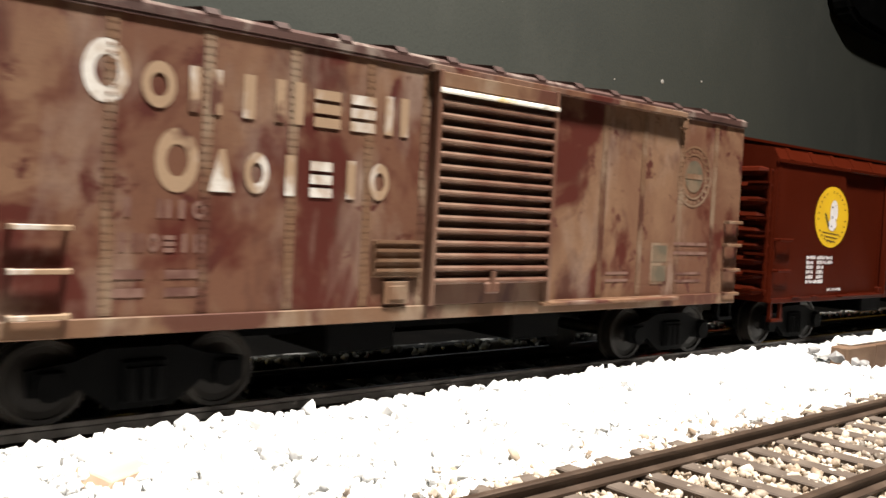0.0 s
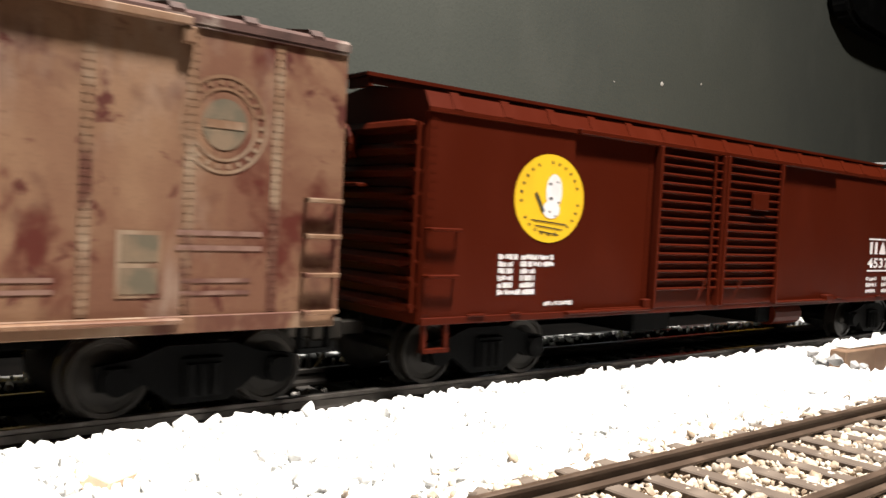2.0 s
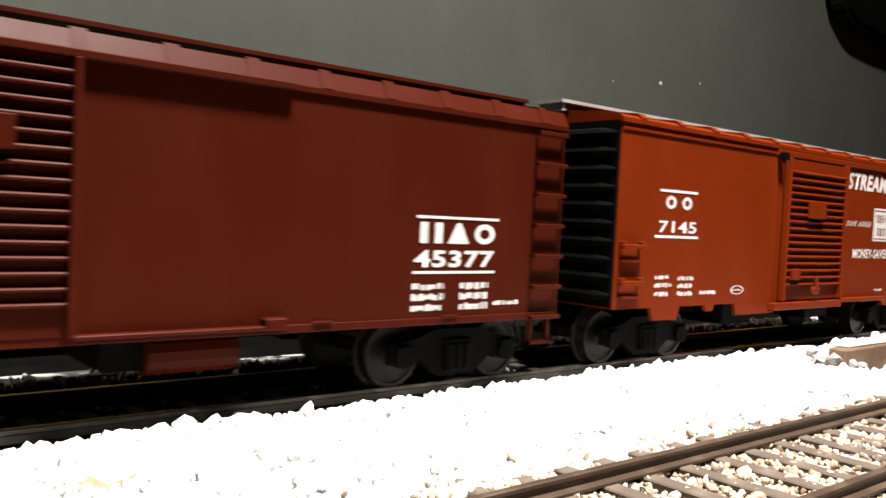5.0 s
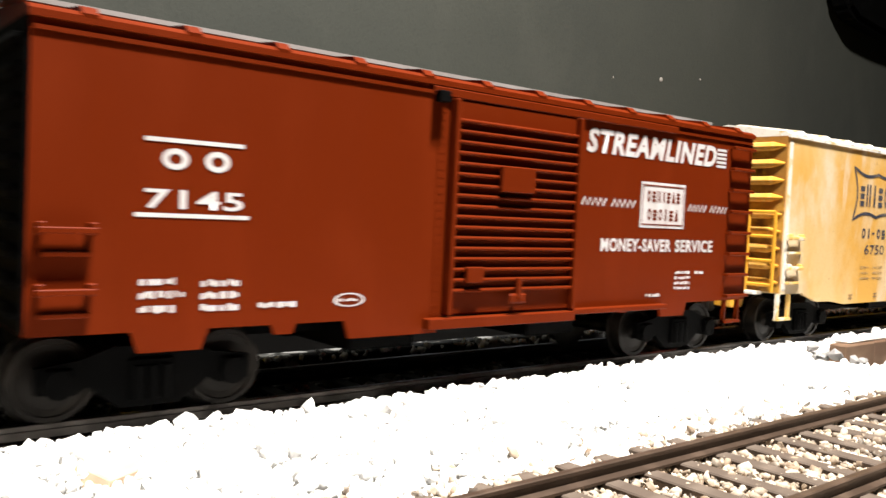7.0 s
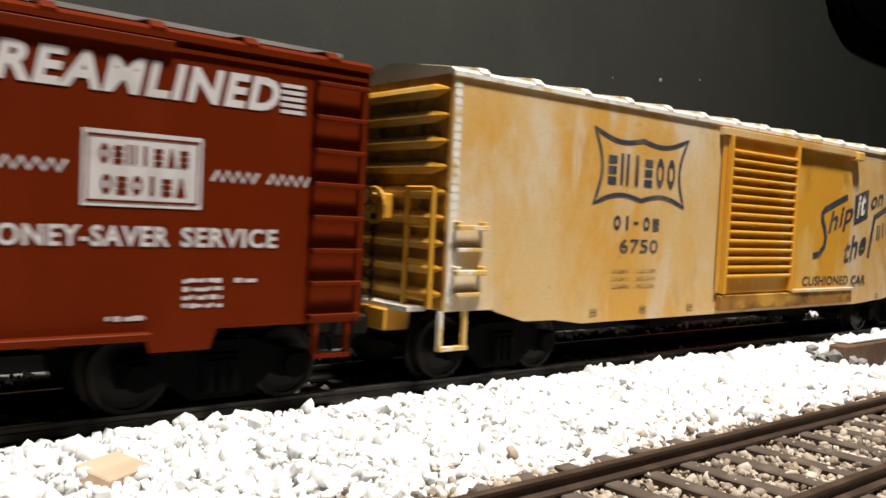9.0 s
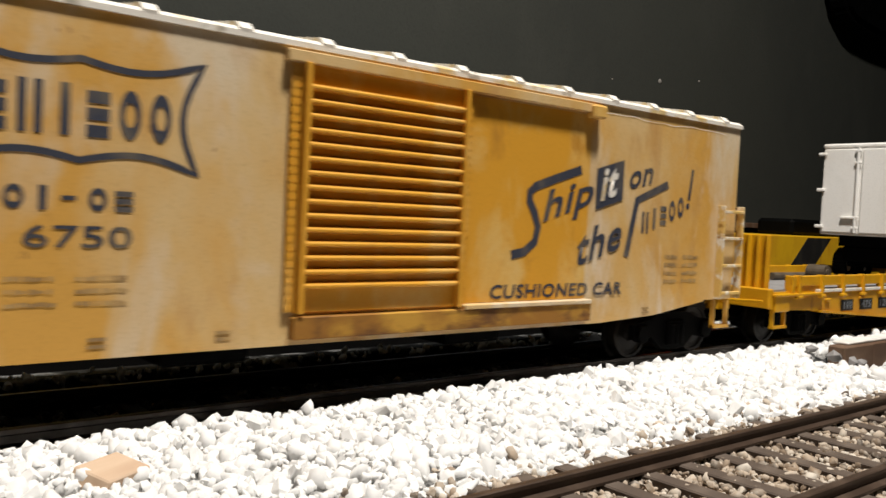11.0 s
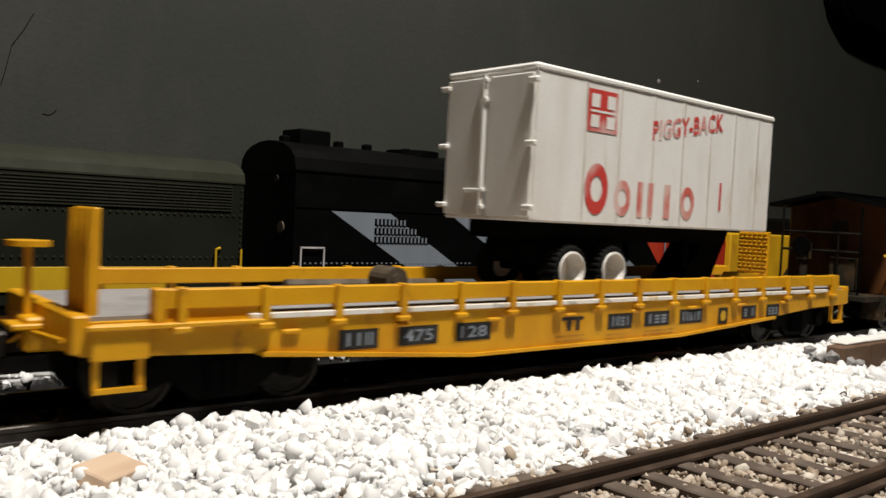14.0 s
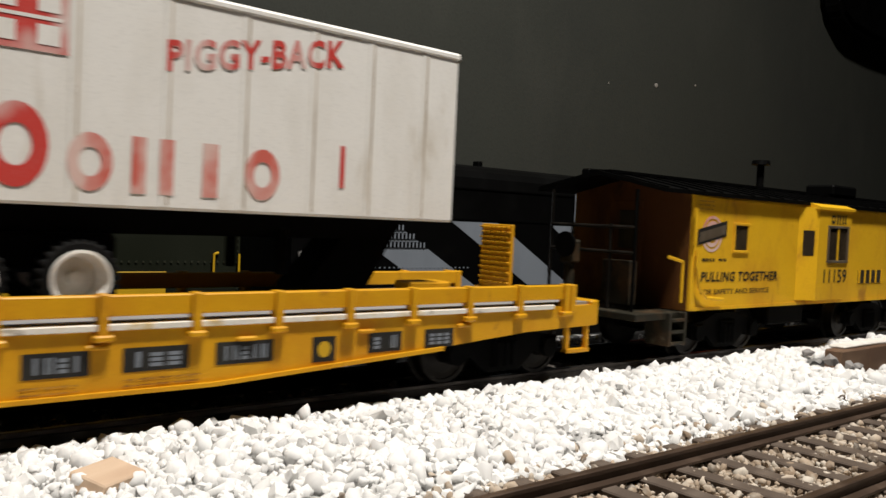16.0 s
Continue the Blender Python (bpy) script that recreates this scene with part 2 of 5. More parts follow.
def prism_x(bm, x0, x1, pts):
    """A closed outline of (y, z) drawn out from x0 to x1."""
    a = [bm.verts.new((x0, y, z)) for y, z in pts]
    b = [bm.verts.new((x1, y, z)) for y, z in pts]
    n = len(pts)
    for i in range(n):
        bm.faces.new((a[i], a[(i + 1) % n], b[(i + 1) % n], b[i]))
    bm.faces.new(a[::-1])
    bm.faces.new(b)
    bmesh.ops.recalc_face_normals(bm, faces=bm.faces)
    return bm


def prism_y(bm, y0, y1, pts):
    """A closed outline of (x, z) drawn out from y0 to y1."""
    a = [bm.verts.new((x, y0, z)) for x, z in pts]
    b = [bm.verts.new((x, y1, z)) for x, z in pts]
    n = len(pts)
    for i in range(n):
        bm.faces.new((a[i], a[(i + 1) % n], b[(i + 1) % n], b[i]))
    bm.faces.new(a[::-1])
    bm.faces.new(b)
    bmesh.ops.recalc_face_normals(bm, faces=bm.faces)
    return bm


def rod(bm, p, q, r, seg=8, r2=None):
    p, q = Vector(p), Vector(q)
    d = q - p
    m = Matrix.Translation((p + q) / 2) @ d.to_track_quat("Z", "Y").to_matrix().to_4x4()
    bmesh.ops.create_cone(bm, cap_ends=True, segments=seg, radius1=r, radius2=r if r2 is None else r2, depth=d.length, matrix=m)
    return bm


def B():
    return bmesh.new()


# ---- room shell ----
def structure(name, bm, mat, label):
    return tagged(part(name, bm, mat), label, kind="structure")


structure("wall_north", box(B(), -900, 2200, WALL_Y, WALL_Y + 20, -60, 900), M_WALL, "grey-green painted room wall behind the layout")
structure("ground", box(B(), -900, 2200, -60, WALL_Y, -20, -7.5), M_GROUND, "scenery base of the model railway, near-black with its shade")


# ---- tracks ----
RAIL_PROFILE = ((-1.15, -2.54), (1.15, -2.54), (1.15, -2.1), (0.3, -1.75), (0.3, -0.85), (0.52, -0.65), (0.52, -0.12), (0.36, 0.0),
                (-0.36, 0.0), (-0.52, -0.12), (-0.52, -0.65), (-0.3, -0.85), (-0.3, -1.75), (-1.15, -2.1))


def track(y, x0, x1, rail_mat, tie_mat, label, pitch=6.9, low=1.0):
    top = tagged(new("track"), label, "railway track", kind="structure")
    for s in (-8.75, 8.75):
        part("rail", prism_x(B(), x0, x1, [(y + s + a, z * low) for a, z in RAIL_PROFILE]), rail_mat, top)
    me = None
    n = int((x1 - x0) / pitch)
    rng = random.Random(int(y))
    for i in range(n):
        m = pose((x0 + 3 + i * pitch + rng.uniform(-0.35, 0.35)) * MM, y * MM, (rng.uniform(-0.15, 0.05) + 2.5 * (1 - low)) * MM, 0, 0, rng.uniform(-1.5, 1.5))
        if me is None:
            ob = part("tie", box(B(), -1.25, 1.25, -15.2, 15.2, -4.4, -2.5, 0.18), tie_mat, top)
            ob.matrix_basis, me = m, ob.data
        else:
            shared("tie", me, top, m)
    return top


track(FRONT_Y, 20, 420, M_RAIL, M_TIE, "weathered brown track on sandy ballast in front", low=0.72)
track(TRACK_Y, -80, 700, M_BLACKRAIL, M_TIESHADE, "track that carries the train, its shade put into dark ties")
back = track(BACK_Y, -60, 620, M_BLACKRAIL, M_TIESHADE, "dark track along the wall under parked stock")
back.location.z = BACK_Z * MM


# ---- ballast ----
def stone_shapes(count, seed):
    rng = random.Random(seed)
    shapes = []
    for _ in range(count):
        bm = B()
        for _ in range(18):
            v = Vector((rng.gauss(0, 1), rng.gauss(0, 1), rng.gauss(0, 1))).normalized() * rng.uniform(0.86, 1.06)
            bm.verts.new((v.x, v.y * rng.uniform(0.75, 1), v.z * 0.74))
        bmesh.ops.convex_hull(bm, input=bm.verts)
        bmesh.ops.delete(bm, geom=[v for v in bm.verts if not v.link_faces], context="VERTS")
        bm.verts.index_update()
        shapes.append((np.array([v.co[:] for v in bm.verts]), [[v.index for v in f.verts] for f in bm.faces]))
        bm.free()
    return shapes


SHAPES = stone_shapes(24, 5)


def gravel(name, places, material, label, seed):
    """Many loose stones in one mesh: places are (x, y, z, radius)."""
    rng = np.random.default_rng(seed)
    verts, faces, soft, base = [], [], [], 0
    for x, y, z, r in places:
        v, f = SHAPES[rng.integers(len(SHAPES))]
        q = Euler(rng.uniform(0, 6.28, 3) * (0.25, 0.25, 1)).to_matrix()
        w = (v * (r * np.array((rng.uniform(0.8, 1.3), rng.uniform(0.8, 1.2), rng.uniform(0.75, 1.1))))) @ np.array(q).T + (x, y, z)
        verts.append(w)
        faces += [[i + base for i in t] for t in f]
        soft += [bool(rng.random() < 0.72)] * len(f)
        base += len(v)
    me = bpy.data.meshes.new(name)
    me.from_pydata((np.concatenate(verts) * MM).tolist(), [], faces)
    me.materials.append(material)
    me.polygons.foreach_set("use_smooth", soft)
    return tagged(new(name, me), label, "ballast", kind="stuff")


def stone_mat(name, tones, rough=0.85):
    """Broken stone: each piece takes its own tone, with fine grain."""
    m, nt, b = nodes_of(name)
    geo = nt.nodes.new("ShaderNodeNewGeometry")
    r = nt.nodes.new("ShaderNodeValToRGB")
    r.color_ramp.elements[0].color = (*tones[0][1], 1)
    r.color_ramp.elements[0].position = tones[0][0]
    r.color_ramp.elements[1].color = (*tones[-1][1], 1)
    r.color_ramp.elements[1].position = tones[-1][0]
    for p, c in tones[1:-1]:
        e = r.color_ramp.elements.new(p)
        e.color = (*c, 1)
    nt.links.new(geo.outputs["Random Per Island"], r.inputs["Fac"])
    nz = noise_node(nt, 900, 4)
    c = blend(nt, ramp(nt, nz.outputs["Fac"], 0.45, 0.8), r.outputs["Color"], tuple(v * 0.84 for v in tones[-1][1]))
    nt.links.new(c, b.inputs["Base Color"])
    b.inputs["Roughness"].default_value = rough
    bump(nt, b, nz.outputs["Fac"], 0.4, 0.00012)
    return m


M_STONE = stone_mat("white_ballast", ((0.0, (0.24, 0.24, 0.23)), (0.025, (0.52, 0.51, 0.50)), (0.10, (0.70, 0.695, 0.68)), (1.0, (0.79, 0.785, 0.775))))
M_SAND = stone_mat("sandy_ballast", ((0.0, (0.06, 0.043, 0.032)), (0.25, (0.23, 0.165, 0.11)), (0.6, (0.41, 0.32, 0.235)), (1.0, (0.58, 0.52, 0.44))))
M_DARKSTONE = stone_mat("dark_ballast", ((0.0, (0.014, 0.011, 0.009)), (0.6, (0.045, 0.037, 0.031)), (0.93, (0.085, 0.073, 0.062)), (1.0, (0.45, 0.43, 0.40))))


def swell(x):
    """The ballast is coarser farther along the bank."""
    return 1 + 0.3 * min(1.0, max(0.0, (x - 90) / 90))


def strip(x0, x1, y0, y1, step, size, height, seed, drop=0.0, sink=0.35, coarse=False):
    rng = random.Random(seed)
    out = []
    x = x0
    while x < x1:
        y = y0
        while y < y1:
            if rng.random() >= drop:
                r = size * min(1.9, math.exp(rng.gauss(0, 0.34))) * (swell(x) if coarse else 1.0)
                px, py = x + rng.uniform(-0.5, 0.5) * step, y + rng.uniform(-0.5, 0.5) * step
                out.append((px, py, height(px, py) + rng.uniform(-sink, sink) * r, r))
            y += step
        x += step
    return out


def bank(x, y):
    """Top of the white ballast between the two tracks."""
    up = min(1.0, max(0.0, (y - 60) / 10))
    down = min(1.0, max(0.0, (99.5 - y) / 3.5))
    hollow = 0.0
    if x > 168 and 66 < y < 88.5:
        hollow = 3.9 * min(1, (x - 168) / 10) * min(1, (y - 66) / 6)
    return -hollow - 4.6 + 2.5 * up * down + 0.5 * noise.noise((x * 0.06, y * 0.09, 0.3)) + 0.9 * down


def thin(places):
    """Fewer and larger stones in the hollow before the block."""
    rng = random.Random(41)
    out = []
    for x, y, z, r in places:
        if x > 172 and 67 < y < 85:
            if rng.random() < (0.95 if x > 180 and y > 74 else 0.8):
                continue
            r *= 1.35
        out.append((x, y, z, r))
    return out


bed = B()
prism_x(bed, -80, 170, ((62, -7.4), (100, -7.4), (98, -4.2), (94, -2.9), (72, -2.9), (62, -4.6)))
prism_x(bed, 170, 420, ((88.6, -7.4), (100, -7.4), (98, -4.2), (94, -2.9), (88.6, -2.9)))
structure("ballast_bed", bed, M_STONE, "compacted white ballast under the loose stones")
gravel("white_gravel", thin(strip(-10, 300, 64.5, 99.5, 1.2, 1.02, bank, 11, 0.0, 0.18, True) + strip(-10, 300, 63, 99.5, 1.3, 0.58, lambda x, y: bank(x, y) + 0.4, 15, 0.4) + strip(300, 420, 62, 99.5, 2.2, 1.5, bank, 12)), M_STONE,
       "loose bright white crushed-stone ballast between the tracks", 21)
bed = B()
prism_x(bed, -80, 420, ((24, -7.4), (64, -7.4), (64, -3.2), (24, -3.2)))
structure("sandy_bed", bed, M_SAND, "sandy ballast bed under the near track")
gravel("sandy_gravel", strip(20, 340, 31, 64.5, 0.84, 0.53, lambda x, y: -2.62 + 0.2 * noise.noise((x * 0.1, y * 0.1, 4)), 13, 0.1) + strip(20, 340, 63, 68, 1.4, 0.55, lambda x, y: bank(x, y) + 0.5, 16, 0.6), M_SAND,
       "mixed tan and white fine ballast between the brown ties", 22)
# dark stones under the train, their tone deepened by painted-in shade
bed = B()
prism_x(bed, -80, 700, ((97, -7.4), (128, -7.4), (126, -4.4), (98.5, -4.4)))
structure("dark_bed", bed, M_GROUND, "dark bed under the train's track, its shade in the colour")
gravel("dark_gravel", strip(0, 360, 97.5, 126, 1.7, 0.85, lambda x, y: -3.9, 14, 0.1), M_DARKSTONE,
       "dark ballast with the train's shade in its tone, and stray pale stones", 23)


gravel("dark_rubble", strip(166, 250, 66, 84, 2.2, 1.1, lambda x, y: -6.4 + 0.8 * noise.noise((x * 0.2, y * 0.2, 2)), 17, 0.35), M_DARKSTONE,
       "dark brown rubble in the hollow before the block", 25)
rng = random.Random(77)
gravel("stray_stones", [(rng.uniform(-10, 330), rng.gauss(138.5, 1.6), -2.6 + rng.uniform(-0.6, 0.6), rng.uniform(0.4, 1.1)) for _ in range(330)], M_STONE,
       "stray white stones along the grey strip behind the train", 24)


# ---- rolling stock: common parts (car space: x from the leading end, y from the track's centre, z over the rail, mm) ----
SIDE = -15.5
MOVERS = []     # (object, x at the start, y, turn)
SPINNERS = []   # (wheelset, x in its truck)
WHEEL_R = 5.0
wheel_mesh = []


def car_root(name, x0, label, category, y=TRACK_Y):
    top = tagged(new(name), label, category)
    top.matrix_basis = pose(x0 * MM, y * MM, 0)
    return top


def moving_car(name, x0, label, category, y=TRACK_Y, yaw=0.0):
    top = car_root(name, x0, label, category, y)
    MOVERS.append((top, x0, y, yaw))
    return top


def lathe_y(outline, seg=28):
    """A turned shape about the y axis from (y, radius) points."""
    bm = B()
    rings = [[bm.verts.new((r * math.cos(6.2832 * i / seg), y, r * math.sin(6.2832 * i / seg))) for i in range(seg)] for y, r in outline]
    for a, b in zip(rings, rings[1:]):
        for i in range(seg):
            bm.faces.new((a[i], a[(i + 1) % seg], b[(i + 1) % seg], b[i]))
    bm.faces.new(rings[0])
    bm.faces.new(rings[-1])
    bmesh.ops.recalc_face_normals(bm, faces=bm.faces)
    return bm


def held(name, bm, material):
    me = bpy.data.meshes.new(name)
    bm.to_mesh(me)
    bm.free()
    me.transform(Matrix.Scale(MM, 4))
    me.materials.append(material)
    return me


def wheelset():
    if not wheel_mesh:
        half = [(10.9, 0.5), (10.6, 1.2), (10.0, 1.5), (9.7, 1.7), (9.5, 3.4), (9.6, 4.2), (9.9, 4.3), (9.9, 4.9), (7.7, 5.0), (7.6, 5.6), (7.1, 5.6), (7.0, 4.0), (7.1, 1.2)]
        wheel_mesh.append(held("wheelset", lathe_y([(-y, q) for y, q in half] + [(y, q) for y, q in half[::-1]]), M_STEEL))
    return wheel_mesh[0]


truck_mesh = []


def truck(parent, xc, base=21.0, moving=True):
    h = base / 2
    if not truck_mesh:
        truck_mesh.append(held("truck", box(B(), -2.4, 2.4, -11, 11, 5.2, 8.6, 0.2), M_BLACK))
        bm = B()
        prism_y(bm, -1.3, 0, [(-h - 2.4, 6.9), (-h - 2.2, 3.9), (-h + 2.0, 3.6), (-h + 3.2, 4.4), (-3.6, 1.6), (3.6, 1.6), (h - 3.2, 4.4), (h - 2.0, 3.6),
                              (h + 2.2, 3.9), (h + 2.4, 6.9), (h - 2.5, 7.6), (4.4, 8.9), (-4.4, 8.9), (-h + 2.5, 7.6)])
        box(bm, -2.6, 2.6, -1.9, 0.2, 2.4, 7.4, 0.2)
        for x in (-1.6, 0, 1.6):
            rod(bm, (x, -1.8, 2.6), (x, -1.8, 6.6), 0.75, 8)
        for x in (-h, h):
            rod(bm, (x, -2.1, 5), (x, -0.2, 5), 1.7, 12)
            box(bm, x - 1.5, x + 1.5, -1.9, -0.2, 4.9, 6.8, 0.2)
        truck_mesh.append(held("side_frame", bm, M_BLACK))
    t = shared("truck", truck_mesh[0], parent, pose(xc * MM, 0, 0))
    shared("side_frame", truck_mesh[1], t, pose(0, -11.1 * MM, 0))
    shared("side_frame", truck_mesh[1], t, pose(0, 11.1 * MM, 0, 0, 0, 180))
    for dx in (-h, h):
        w = shared("wheelset", wheelset(), t, pose(dx * MM, 0, WHEEL_R * MM))
        if moving:
            SPINNERS.append((w, dx))
    return t


def lettering(s, x, z, h, w, material, parent, y=SIDE, name="lettering", shear=0.0, bold=0.0, lean=0.0):
    """Built-in letters on a car side: left end x, foot z, height h and width w."""
    cu = bpy.data.curves.new("lettering", "FONT")
    cu.body, cu.size, cu.shear, cu.offset, cu.resolution_u = s, 1.0, shear, bold, 3
    cu.space_character = 1.0 + 3.2 * bold
    tmp = new("lettering_tmp", cu)
    me = bpy.data.meshes.new_from_object(tmp)
    bpy.data.objects.remove(tmp)
    co = np.array([v.co[:] for v in me.vertices])
    lo, hi = co.min(0), co.max(0)
    co = (co - lo) / np.maximum(hi - lo, 1e-6)
    for v, c in zip(me.vertices, co):
        v.co = Vector((x + c[0] * w, y - 0.09, z + c[1] * h + c[0] * w * lean)) * MM
    me.materials.clear()
    me.materials.append(material)
    me.name = name
    ob = new(name, me)
    ob.parent = parent
    return ob


def bars(rects, material, parent, y=SIDE, name="marking", lean=0.0):
    """Flat printed bars (x0, x1, z0, z1) on a car side, each a mesh of its own."""
    ob = None
    for x0, x1, z0, z1 in rects:
        bm = B()
        if name in ("data_bar", "small_print", "faded_bar"):
            rng, a = random.Random(int(x0 * 97 + z0 * 31)), x0
            while a < x1 - 0.15:
                b = min(x1, a + rng.uniform(0.35, 0.85))
                lo, hi = z0 + rng.choice((0, 0, 0.18)) * (z1 - z0), z1 - rng.choice((0, 0, 0.22)) * (z1 - z0)
                bm.faces.new([bm.verts.new((p, y - 0.08, q)) for p, q in ((a, lo), (b, lo), (b, hi), (a, hi))])
                a = b + rng.choice((0.1, 0.14, 0.4))
            ob = tagged(part(name, bm, material, parent), kind="stuff")
            continue
        bm.faces.new([bm.verts.new((a, y - 0.08, b + (a - x0) * lean)) for a, b in ((x0, z0), (x1, z0), (x1, z1), (x0, z1))])
        ob = part(name, bm, material, parent)
    return ob


def rib_mesh(length, r, material, axis):
    bm = B()
    if axis == "x":
        prism_x(bm, 0, length, ((0.45, 0.85 * r), (-1.15 * r, 0.42 * r), (-1.4 * r, 0.1 * r), (-1.4 * r, -0.2 * r), (-1.15 * r, -0.45 * r), (0.45, -0.8 * r)))
    else:
        for y0, y1, a, b in ((-length / 2, -length / 2 + 3, 0.25, r), (-length / 2 + 3, length / 2 - 3, r, r), (length / 2 - 3, length / 2, r, 0.25)):
            rod(bm, (0, y0, 0), (0, y1, 0), a, 8, b)
    me = bpy.data.meshes.new("rib")
    bm.to_mesh(me)
    bm.free()
    me.transform(Matrix.Scale(MM, 4))
    me.materials.append(material)
    return me


def boxcar(name, label, x0, length, zb, ze, body_mat, roof_mat, end_mat, door_mat, doors, trucks, tracks, ribs=9, roof_ribs=15, roof_rise=2.4, rib_r=1.0, sill=None, edge=(0.25, 1.0, 0.6), door_top=3.0, board=None, rib_h=0.6, end_back=None):
    """A house car: body, roof with ribs, ribbed ends, doors with ribs, tracks, trucks, couplers."""
    top = moving_car(name, x0, label, "boxcar")
    part("body", prism_x(B(), 0, length, ((SIDE, zb), (-SIDE, zb), (-SIDE, ze), (SIDE, ze))), body_mat, top)
    e, (a, b, c) = 15.9, edge
    half = [(-e, ze - 0.5), (-e, ze + a), (-e + b, ze + c), (0, ze + roof_rise), (e - b, ze + c), (e, ze + a), (e, ze - 0.5)]
    roof = part("roof", prism_x(B(), -0.3, length + 0.3, half), roof_mat, top)
    cap = [(-e + 0.02, ze + a - 0.3), (-e - 0.1 * rib_h, ze + a + 0.5 * rib_h), (-e + b, ze + c + rib_h), (0, ze + roof_rise + rib_h), (e - b, ze + c + rib_h), (e + 0.1 * rib_h, ze + a + 0.5 * rib_h), (e - 0.02, ze + a - 0.3)]
    me = None
    for i in range(roof_ribs):
        m = pose((i + 0.5) * length / roof_ribs * MM, 0, 0)
        if me is None:
            first = part("roof_rib", prism_x(B(), -0.9, 0.9, cap), roof_mat, roof)
            first.matrix_basis, me = m, first.data
        else:
            shared("roof_rib", me, roof, m)
    if board:
        rb = part("running_board", box(B(), -3, length + 3, -3.4, 3.4, ze + roof_rise + 0.9, ze + roof_rise + 1.5), board, top)
        for x in (-2.0, length + 2.0):
            part("bracket", box(B(), x - 0.4, x + 0.4, -3, 3, ze + roof_rise - 0.6, ze + roof_rise + 0.9), board, rb)
    # ends
    for x, s in ((0, -1), (length, 1)):
        end = part("end_wall", box(B(), x - 0.35, x + 0.35, -15.2, 15.2, zb + 0.3, ze - 0.2), end_back or end_mat, top)
        rm = rib_mesh(29.6, rib_r, end_mat, "y")
        for i in range(ribs):
            shared("rib", rm, end, pose((x + s * 0.3) * MM, 0, (zb + 2.5 + (ze - zb - 5) * i / (ribs - 1)) * MM))
    # doors
    for dx0, dx1, dz0, dz1, n, r in doors:
        d = part("door", box(B(), dx0, dx1, SIDE - 0.45, SIDE + 0.2, dz0, dz1, 0.1), door_mat, top)
        rm = rib_mesh(dx1 - dx0 - 1.6, r, door_mat, "x")
        for i in range(n):
            shared("rib", rm, d, pose((dx0 + 0.8) * MM, (SIDE - 0.5) * MM, (dz0 + 3.6 + (dz1 - dz0 - 3.6 - door_top) * i / (n - 1)) * MM))
        for x in (dx0 + 0.4, dx1 - 0.4):
            part("door_post", box(B(), x - 0.4, x + 0.4, SIDE - 1.7, SIDE, dz0, dz1, 0.1), door_mat, d)
    for tx0, tx1, tz, th, out in tracks:
        part("door_track", box(B(), tx0, tx1, SIDE - out, SIDE, tz, tz + th, 0.12), body_mat, top)
    if sill:
        part("side_sill", prism_y(B(), SIDE, SIDE + 0.8, sill), body_mat, top)
        part("side_sill", prism_y(B(), -SIDE - 0.8, -SIDE, sill), body_mat, top)
    for tx in trucks:
        truck(top, tx)
    under = B()
    box(under, 2, length - 2, -3, 3, 7.8, zb + 0.1)
    for x in (length * 0.36, length * 0.62):
        box(under, x - 6, x + 6, -10, 8, 5.6, zb, 0.4)
    part("underframe", under, M_BLACK, top)
    for x, s in ((0, -1), (length, 1)):
        coupler(top, x, s)
    return top


def coupler(top, x, s):
    bm = B()
    box(bm, min(x, x + s * 5), max(x, x + s * 5), -1.2, 1.2, 7.0, 9.2, 0.2)
    box(bm, min(x + s * 4.4, x + s * 7.4), max(x + s * 4.4, x + s * 7.4), -2.0, 1.6, 6.4, 9.8, 0.4)
    rod(bm, (x + s * 5, 0.4, 6.6), (x + s * 6.5, 1.8, 1.6), 0.35, 6)
    part("coupler", bm, M_STEEL, top)


def grabs(top, rows, mat, out=1.2):
    """Grab irons: (x0, x1, z)."""
    for x0, x1, z in rows:
        bm = B()
        rod(bm, (x0, SIDE - out, z), (x1, SIDE - out, z), 0.28, 6)
        for x in (x0, x1):
            rod(bm, (x, SIDE, z), (x, SIDE - out, z), 0.28, 6)
        part("grab_iron", bm, mat, top)


def stirrup(top, x0, x1, z0, z1, mat):
    bm = B()
    for x in (x0, x1):
        box(bm, x - 0.35, x + 0.35, SIDE + 0.1, SIDE + 0.9, z0, z1)
    box(bm, x0 - 0.35, x1 + 0.35, SIDE - 0.2, SIDE + 1.0, z0, z0 + 0.6)
    part("step", bm, mat, top)


